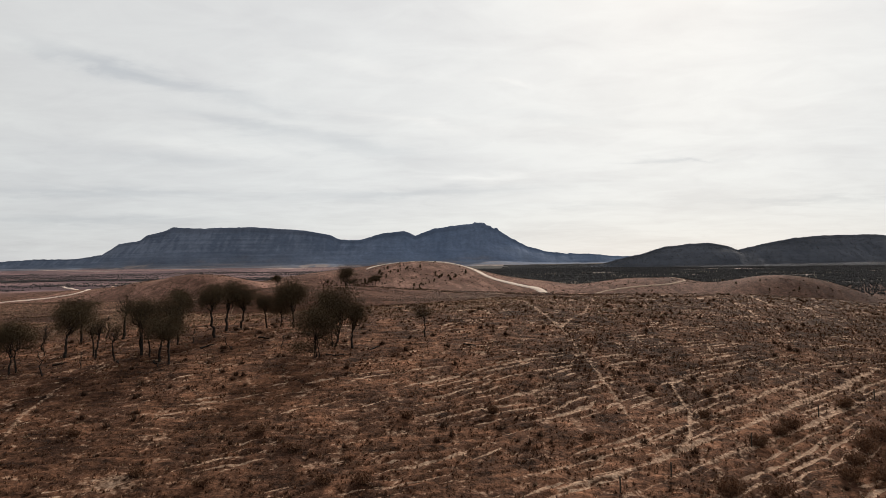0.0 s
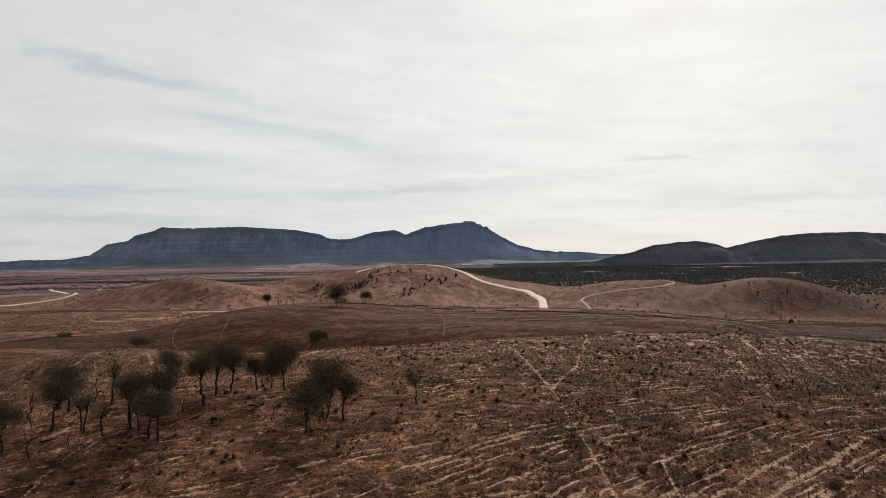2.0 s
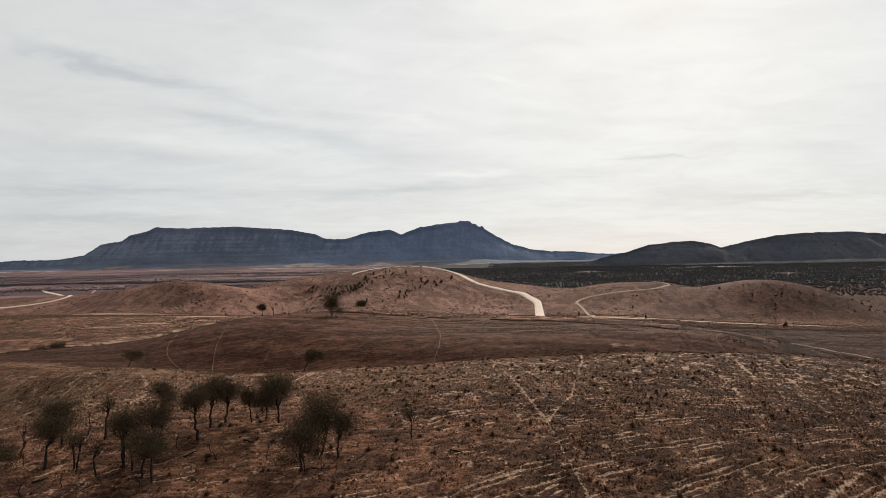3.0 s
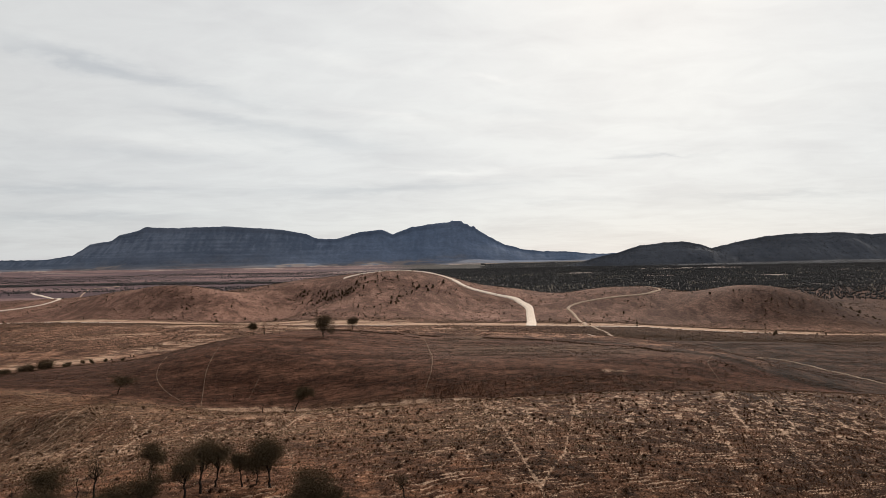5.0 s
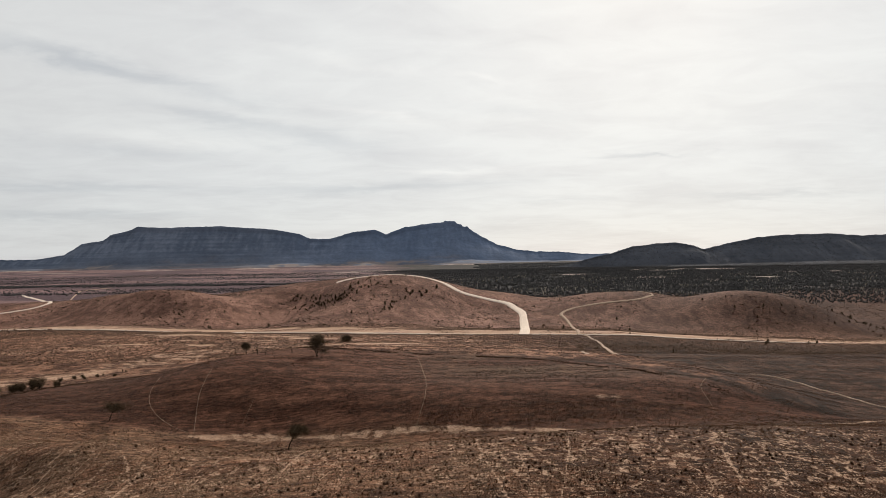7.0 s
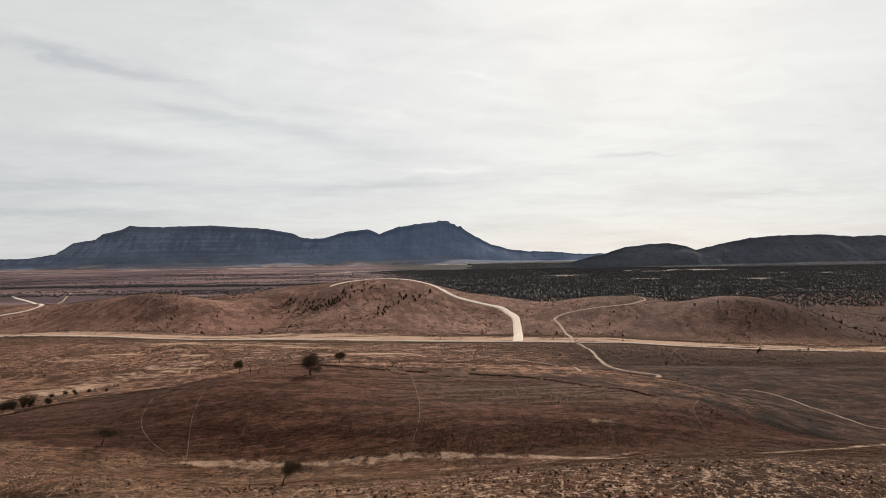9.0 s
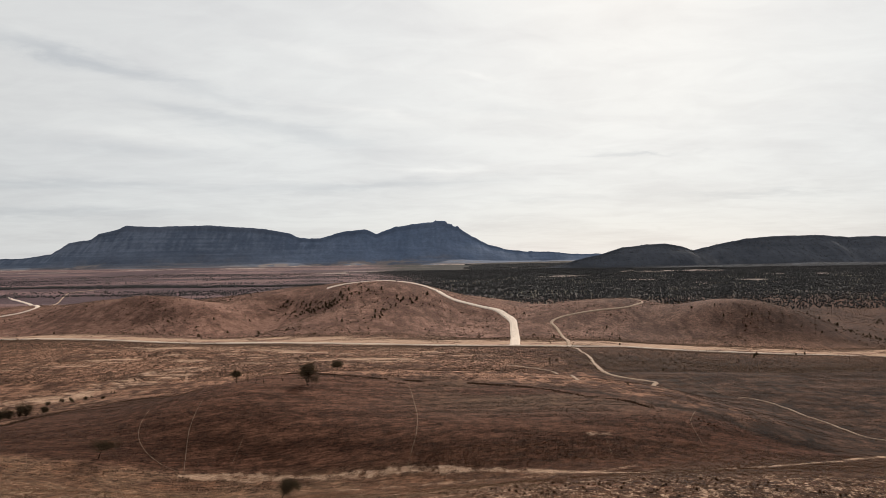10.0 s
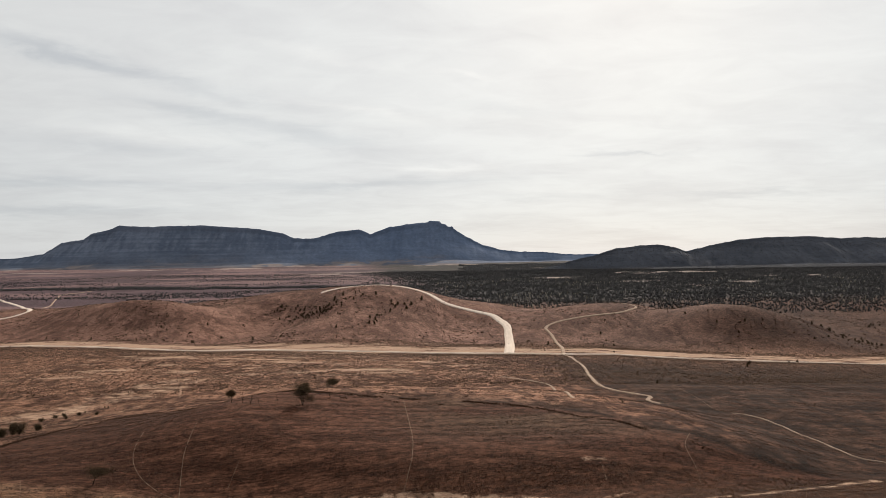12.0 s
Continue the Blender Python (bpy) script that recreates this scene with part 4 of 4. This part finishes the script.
for x, y, h, sd in ((-63.5, 274, 4.6, 1), (-60.0, 272, 3.8, 2), (-30, 286, 3.2, 3), (-34.4, 146.3, 2.4, 4), (-50, 276, 3.0, 5), (-57, 272, 2.6, 6)):
    snag(x, y, h, 80 + sd, "short dead grey stem standing in dry grass")

# ---------------------------------------------------------------- big bushes by the fence line
BUSH = "dark twiggy saltbush mound beside the fence line"
for k, (x, y, h, w) in enumerate(((20.7, 49.0, 1.3, 2.6), (23.9, 48.6, 1.3, 2.6), (26.4, 56.6, 0.9, 1.8), (30.8, 59.8, 1.0, 2.2), (38.7, 64.8, 1.0, 2.0), (29.2, 58.6, 0.8, 1.6), (35.0, 56.2, 1.5, 3.0), (37.6, 58.2, 1.4, 3.0), (30.9, 51.4, 1.1, 2.2), (33.6, 51.6, 1.2, 2.6), (36.0, 53.8, 1.3, 2.6), (39.5, 58.0, 1.2, 2.4), (33.0, 54.0, 0.9, 2.0))):
    shrub(x, y, h, w, 300 + k, BUSH, M_SCRUB, "saltbush", "bushes by the fence", 0.17, 2200)
for k, (x, y, h, w) in enumerate(((-17.7, 48.6, 0.7, 1.5), (-22.9, 49.8, 0.7, 1.4), (-8.9, 49.2, 0.7, 1.5), (-6.1, 49.0, 0.8, 1.5), (-15.5, 56.3, 0.6, 1.3), (-12.1, 53.8, 0.6, 1.3), (-3.4, 59.5, 0.7, 1.3), (4.3, 61.0, 0.7, 1.3), (23.5, 61.0, 0.8, 1.3), (26.0, 66.0, 0.7, 1.3), (20.5, 66.5, 0.7, 1.3), (12.0, 56.5, 0.6, 1.1), (-31, 56, 0.7, 1.5), (-40.5, 66.0, 0.8, 1.6))):
    shrub(x, y, h, w, 330 + k, "dark rounded low bush among dry tussocks", M_SCRUB, "low_bush", "low bushes on the slope", 0.15, 1300)

for k, (x, y, h, w) in enumerate(((-166, 304, 5.6, 6.0), (-170, 306, 6.2, 5.4), (-175, 300, 4.2, 5.6), (-180, 296, 3.4, 4.6), (-163, 313, 2.8, 3.4), (-186, 300, 3.0, 4.0), (-172, 301, 4.4, 5.0))):
    shrub(x, y, h, w, 360 + k, "dense dark bush below the bare rise", M_LEAF, "tall_bush", "bushes below the rise", 0.42, 2400)

for k, (x, y) in enumerate(((-177.7, 321.6), (-174.5, 337.8), (-171.3, 345.4), (-168.2, 347.5), (-162.4, 350.4), (-153.0, 348.5))):
    shrub(x, y, 2.6 - 0.2 * k, 2.8 - 0.15 * k, 380 + k, "small dark bush in the row below the rise", M_LEAF, "row_bush", "bushes below the rise", 0.36, 700)

# ---------------------------------------------------------------- fence posts
for k, (x, y) in enumerate(((12.6, 48.6), (17.1, 51.0), (25.6, 56.2), (34.4, 61.8), (42.9, 67.0))):
    v, f = tubes([[((0, 0, -0.1), 0.06), ((0.01, 0, 0.6), 0.058), ((0.02 * (k % 3 - 1), 0.01, 1.12), 0.052), ((0.02 * (k % 3 - 1), 0.01, 1.15), 0.03)]], 8)
    ob = new("fence_post", mesh_np("fence_post", v, f, M_POST, True))
    ob.location = (x, y, float(ground_at(x, y)))
    tagged(ob, "weathered dark wooden fence post in dry grass", "fence post", "posts of the fence")

# ---------------------------------------------------------------- trees and bushes dotted over the far hills
protos = []
for k in range(4):
    g = np.random.default_rng(500 + k)
    root = new("hill_tree")
    root.location = (0, 0, 0)
    tagged(root, "small dark conical native pine on bare hillside", "tree", "pines dotted over the hills")
    v, f = tubes([[((0, 0, -0.3), 0.16), ((0.05, 0, 2.0), 0.12), ((0, 0.05, 5.0), 0.04)]])
    part("trunk", v, f, M_BARK, root, soft=True)
    n = 300
    zz = g.uniform(0.12, 1.0, n) ** 0.9
    rr = (1.08 - zz) ** 0.55 * g.uniform(0.1, 1.0, n) ** 0.7 * (1.6 + 0.45 * k)
    aa = g.uniform(0, 6.28, n)
    v, f = leaves(np.stack([np.cos(aa) * rr, np.sin(aa) * rr, zz * (5.6 - 0.5 * k)], 1), 0.85, 0.30, g)
    part("crown", v, f, M_LEAF, root)
    protos.append(root)
DOTS = ((-389, 880), (-303, 884), (-181, 828), (-136, 778), (-79, 793), (-231, 851), (-53, 799), (-102, 730), (290, 540), (303, 555), (300, 552), (274, 669), (150, 713), (600, 870), (509, 760), (441, 771), (400, 773), (372, 596), (352, 590), (210, 640),
        (156, 402), (95, 285), (-166, 342), (-164, 351), (-158, 358), (-153, 366))
hr = random.Random(11)
places = [(x + hr.gauss(0, 3), y + hr.gauss(0, 5), (0.85 if y > 480 else 0.4) * hr.uniform(0.6, 1.1)) for x, y in DOTS]
# the gully thicket, the row below the road, the loose pines and the clump on the eastern hill
THICKET = ((-180, 1022), (-157, 983), (-140, 953), (-125, 931), (-112, 921), (-101, 922), (-90, 924), (-84, 945), (-130, 982))
ROW = ((-34, 812), (-29, 829), (-22, 843), (-12, 868), (-5, 892), (1, 906), (7, 898), (15, 914), (30, 948))
LOOSE = ((-53, 937), (-52, 950), (-34, 942), (-24, 904), (570, 880), (582, 883), (595, 886), (790, 1066), (782, 1042), (620, 887), (686, 954))
places += [(x + hr.gauss(0, 8), y + hr.gauss(0, 11), hr.uniform(0.55, 1.05)) for x, y in THICKET for _ in range(10)]
places += [(x + hr.gauss(0, 3.5), y + hr.gauss(0, 6), hr.uniform(0.55, 1.25)) for x, y in ROW for _ in range(3)]
places += [(x + hr.gauss(0, 6), y + hr.gauss(0, 8), hr.uniform(0.6, 1.1)) for x, y in LOOSE for _ in range(2)]
places += [(hr.uniform(-520, -60), hr.uniform(770, 1080), hr.uniform(0.4, 0.85)) for _ in range(34)]
places += [(hr.uniform(200, 700), hr.uniform(690, 1010), hr.uniform(0.4, 0.9)) for _ in range(34)]
places += [(560 + 130 * u + hr.gauss(0, 10), 1010 - 150 * u + hr.gauss(0, 14), hr.uniform(0.6, 1.2)) for u in [hr.random() for _ in range(26)]]
places += [(hr.uniform(-200, 460), hr.uniform(560, 690), hr.uniform(0.22, 0.4)) for _ in range(26)]
for k, (x, y, s) in enumerate(places):
    m = pose(x, y, float(ground_at(x, y)), 0, 0, hr.uniform(0, 360)) @ Matrix.Diagonal((s * 1.05, s * 1.05, s, 1))
    if k < 4:
        protos[k].matrix_basis = m
    else:
        copy_thing(protos[k % 4], m)


# ---------------------------------------------------------------- low growth that nobody could count


def wedge(n, y0, y1, spread=0.76, more=14):
    """Random places over the fan of land that opens ahead."""
    y = np.sqrt(rng.uniform(y0 * y0, y1 * y1, n))
    return rng.uniform(-1, 1, n) * (spread * y + more), y


def tussocks(name, label, x, y, wide, high, blades, mat, category="grass", thin=1.0):
    """Tufts of upright pointed blades."""
    n = len(x)
    z = ground_at(x, y)
    a = rng.uniform(0, 6.283, (n, blades))
    w = (wide if np.ndim(wide) else np.full(n, wide))[:, None]
    h = (high if np.ndim(high) else np.full(n, high))[:, None]
    lean = rng.uniform(0.15, 1.0, (n, blades))
    base = np.stack([x[:, None] + np.cos(a) * w * 0.28 * lean, y[:, None] + np.sin(a) * w * 0.28 * lean, np.repeat(z[:, None] - 0.03, blades, 1)], -1)
    tip = base + np.stack([np.cos(a) * w * 0.42 * lean, np.sin(a) * w * 0.42 * lean, h * rng.uniform(0.55, 1.1, (n, blades)) * (1.15 - 0.6 * lean)], -1)
    side = np.stack([-np.sin(a), np.cos(a), np.zeros_like(a)], -1) * (w * thin * rng.uniform(0.16, 0.30, (n, blades)))[..., None]
    v = np.stack([base - side, base + side, tip], 2).reshape(-1, 3)
    ob = new(name, mesh_np(name, v, np.arange(len(v)).reshape(-1, 3), mat))
    return tagged(ob, label, category, kind="stuff")


def mounds(name, label, x, y, wide, high, mat, z=None, category="scrub", sides=4):
    """Small uneven mounds, wider at the middle than at the foot."""
    n = len(x)
    z = ground_at(x, y) if z is None else z
    a = np.linspace(0, 6.283, sides, endpoint=False)[None] + rng.uniform(0, 6.28, (n, 1))
    r = (np.asarray(wide) * np.ones(n))[:, None] * 0.5 * rng.uniform(0.65, 1.3, (n, sides))
    h = (np.asarray(high) * np.ones(n))[:, None]
    ring = np.stack([x[:, None] + np.cos(a) * r, y[:, None] + np.sin(a) * r, z[:, None] + h * (rng.uniform(-0.15, 0.3, (n, sides)) if sides == 4 else rng.uniform(0.25, 0.6, (n, sides)))], -1)
    top = np.stack([x + rng.normal(0, 0.1, n) * r[:, 0], y + rng.normal(0, 0.1, n) * r[:, 0], z + h[:, 0]], -1)[:, None]
    foot = np.stack([x, y, z - 0.1 * h[:, 0]], -1)[:, None]
    v = np.concatenate([ring, top, foot], 1)
    k = np.arange(sides)
    f = np.stack([k, (k + 1) % sides, np.full(sides, sides)], 1)
    if sides > 4:
        f = np.concatenate([f, np.stack([(k + 1) % sides, k, np.full(sides, sides + 1)], 1)])
    F = (np.arange(n)[:, None, None] * (sides + 2) + f[None]).reshape(-1, 3)
    ob = new(name, mesh_np(name, v.reshape(-1, 3), F, mat))
    return tagged(ob, label, category, kind="stuff")


# near slope: dark twiggy tufts on the mounds, straw on their edges
x, y = wedge(270000, 40, 205)
gap = cells(x, y)
keep = (bare(x, y) < 0.43) & (trodden(x, y) < -0.08) & (gap > rng.uniform(0.0, 0.2, len(x))) & (rng.uniform(0, 1, len(x)) > 0.45 * smooth(100, 125, y) + 0.35 * smooth(14, -6, x) * smooth(56, 66, y) * smooth(105, 92, y)) & (fbm(x / 3, y / 3, 2, 91) > rng.uniform(0.1, 0.42, len(x)))
s = rng.uniform(0.14, 0.44, keep.sum()) ** 1.0 * (0.8 + 0.6 * fbm(x[keep] / 9, y[keep] / 9, 2, 93))
tussocks("scrub_tufts", "dense low dark brown twiggy tufts", x[keep], y[keep], s, s * 0.7, 6, M_SCRUB, "scrub", 0.8)
x, y = wedge(2600, 42, 150)
keep = (trodden(x, y) < -0.25) & (fbm(x / 7, y / 7, 2, 92) > rng.uniform(0.40, 0.62, len(x)))
s = rng.uniform(0.5, 1.15, keep.sum())
tussocks("bush_clumps", "soft dark rounded clumps of low bush", x[keep], y[keep], s, s * 0.55, 60, M_CLUMP, "scrub", 0.22)
x, y = wedge(60000, 40, 205)
keep = (rng.uniform(0, 1, len(x)) < 0.25 + 0.6 * worn_ground(x, y)) & (bare(x, y) < 0.5) & (trodden(x, y) < 0.05)
s = rng.uniform(0.15, 0.42, keep.sum())
tussocks("dry_grass", "sparse straw-coloured dry grass tufts", x[keep], y[keep], s, s * 0.7, 5, M_GRASS)
x, y = rng.uniform(-105, 32, 46000), rng.uniform(92, 176, 46000)
keep = (fbm(x / 10, y / 6, 3, 59) > rng.uniform(0.34, 0.56, len(x))) & (bare(x, y) < 0.5)
s = rng.uniform(0.22, 0.55, keep.sum())
tussocks("straw_grass", "pale straw tufts leaning over the back of the slope", x[keep], y[keep], s, s * 0.6, 5, M_GRASS, thin=0.7)
# the rise, the valley floor and the hills
x, y = wedge(170000, 195, 430)
rows = row_field(x, y)
keep = (bare(x, y) < 0.4) & (rows < rng.uniform(0.40, 0.60, len(x)))
mounds("rise_scrub", "fine dark low scrub over the bare rise", x[keep], y[keep], rng.uniform(0.25, 0.70, keep.sum()), rng.uniform(0.10, 0.28, keep.sum()), M_RISE)
ledge = spline(BROW, 0.5)
n = len(ledge) * 9
x, y = (ledge[rng.integers(0, len(ledge), n)] + rng.normal(0, 1, (n, 2)) * (0.5, 0.9)).T
back = rng.choice([0.0, 0.0, 0.0, -7.0, 9.0], n)
keep = (fbm((x + 40) / 9, back + 0.5, 3, 66) > rng.uniform(0.42, 0.58, n) + 0.08 * (back != 0)) & ((back == 0) | (x < 30)) & (rng.uniform(0, 1, n) > 0.6 * smooth(40, 60, x))
mounds("brow_scrub", "dark ragged scrub along the brow of the rise", x[keep], (y + back)[keep], rng.uniform(0.4, 0.95, keep.sum()), rng.uniform(0.25, 0.6, keep.sum()), M_RISE)
x, y = wedge(130000, 400, 740)
keep = (bare(x, y) < 0.45) & (near_line(x, y, VALLEY) > 8)
mounds("valley_saltbush", "low grey-brown saltbush dotted over the valley floor", x[keep], y[keep], rng.uniform(0.5, 1.2, keep.sum()), rng.uniform(0.25, 0.5, keep.sum()), M_SALT)
x, y = wedge(130000, 720, 1400)
keep = (bare(x, y) < 0.45) & (near_line(x, y, VALLEY) > 8) & (fbm(x / 50, y / 50, 3, 95) > rng.uniform(0.25, 0.55, len(x)))
mounds("hill_scrub", "fine low scrub over the hills", x[keep], y[keep], rng.uniform(0.7, 1.6, keep.sum()), rng.uniform(0.3, 0.6, keep.sum()), M_SALT)
x, y = wedge(9000, 700, 1300)
keep = (bare(x, y) < 0.42) & (near_line(x, y, VALLEY) > 10) & (fbm(x / 70, y / 70, 3, 94) > rng.uniform(0.30, 0.62, len(x)))
mounds("hill_bushes", "dark low bushes dotted over the hills", x[keep], y[keep], rng.uniform(1.5, 3.0, keep.sum()), rng.uniform(0.8, 1.8, keep.sum()), M_CLUMP, sides=5)
x, y = wedge(5000, 400, 700)
keep = (bare(x, y) < 0.42) & (near_line(x, y, VALLEY) > 8) & (fbm(x / 40, y / 40, 3, 63) > rng.uniform(0.35, 0.60, len(x)))
mounds("valley_bushes", "dark low bushes scattered over the valley floor", x[keep], y[keep], rng.uniform(1.0, 2.0, keep.sum()), rng.uniform(0.5, 1.1, keep.sum()), M_CLUMP, sides=5)
# woodland of the plain: thick to the east, loose bands to the west
x, y = wedge(150000, 1180, 3100, 0.84, 30)
wood = smooth(-40, 240, x + 0.10 * (y - 1300) + 160 * (fbm(x / 150, y / 150, 3, 79) - 0.5)) * smooth(1180, 1420, y + 0.25 * np.clip(x - 300, 0, 900))
loose = smooth(0.46, 0.60, fbm(x / 500, y / 90, 3, 97)) * smooth(1330, 1480, y) * (0.22 + 0.35 * smooth(1950, 1700, y))
belt = 2010 - 0.13 * (x + 300) + 60 * (fbm(x / 200, y * 0, 3, 98) - 0.5)
loose = np.maximum(loose, smooth(60, 15, np.abs(y - belt)) * 0.9)
glade = np.clip(1.6 * glades(x, y), 0, 1) * (np.abs(y - belt) > 60)
keep = rng.uniform(0, 1, len(x)) < np.maximum(wood, loose) * (1 - glade)
n = keep.sum()
mounds("woodland", "dark native woodland covering the plain", x[keep], y[keep], rng.uniform(2.2, 4.6, n), rng.uniform(2.0, 5.0, n), M_WOODS, category="trees", sides=5)
x, y = rng.uniform(120, 1500, 26000), rng.uniform(3050, 4050, 26000)
keep = (rng.uniform(0, 1, 26000) > 1.5 * glades(x, y)) & (x > 0.14 * y - 260 + 200 * fbm(x / 200, y / 200, 2, 62))
mounds("far_woodland", "dark woodland far out on the plain", x[keep], y[keep], rng.uniform(5, 10, keep.sum()), rng.uniform(3, 6, keep.sum()), M_WOODS, category="trees", sides=5)
x = rng.uniform(-1700, 160, 5200)
y = 2010 - 0.13 * (x + 300) + 60 * (fbm(x / 200, x * 0, 3, 98) - 0.5) + rng.normal(0, 26, 5200)
keep = fbm(x / 60, y / 60, 3, 90) > rng.uniform(0.3, 0.5, 5200)
mounds("tree_belt", "dark belt of trees along a creek on the plain", x[keep], y[keep], rng.uniform(3.5, 7, keep.sum()), rng.uniform(3.0, 6, keep.sum()), M_WOODS, category="trees", sides=5)
x, y = wedge(7000, 1250, 2300, 0.82, 30)
keep = (x > 0.05 * y) & (fbm(x / 130, y / 80, 3, 99) > rng.uniform(0.60, 0.70, len(x)))
n = keep.sum()
mounds("pale_woodland", "pale bleached trees scattered through dark woodland", x[keep], y[keep], rng.uniform(1.5, 2.6, n), rng.uniform(4, 8, n), M_PALE, category="trees", sides=5)
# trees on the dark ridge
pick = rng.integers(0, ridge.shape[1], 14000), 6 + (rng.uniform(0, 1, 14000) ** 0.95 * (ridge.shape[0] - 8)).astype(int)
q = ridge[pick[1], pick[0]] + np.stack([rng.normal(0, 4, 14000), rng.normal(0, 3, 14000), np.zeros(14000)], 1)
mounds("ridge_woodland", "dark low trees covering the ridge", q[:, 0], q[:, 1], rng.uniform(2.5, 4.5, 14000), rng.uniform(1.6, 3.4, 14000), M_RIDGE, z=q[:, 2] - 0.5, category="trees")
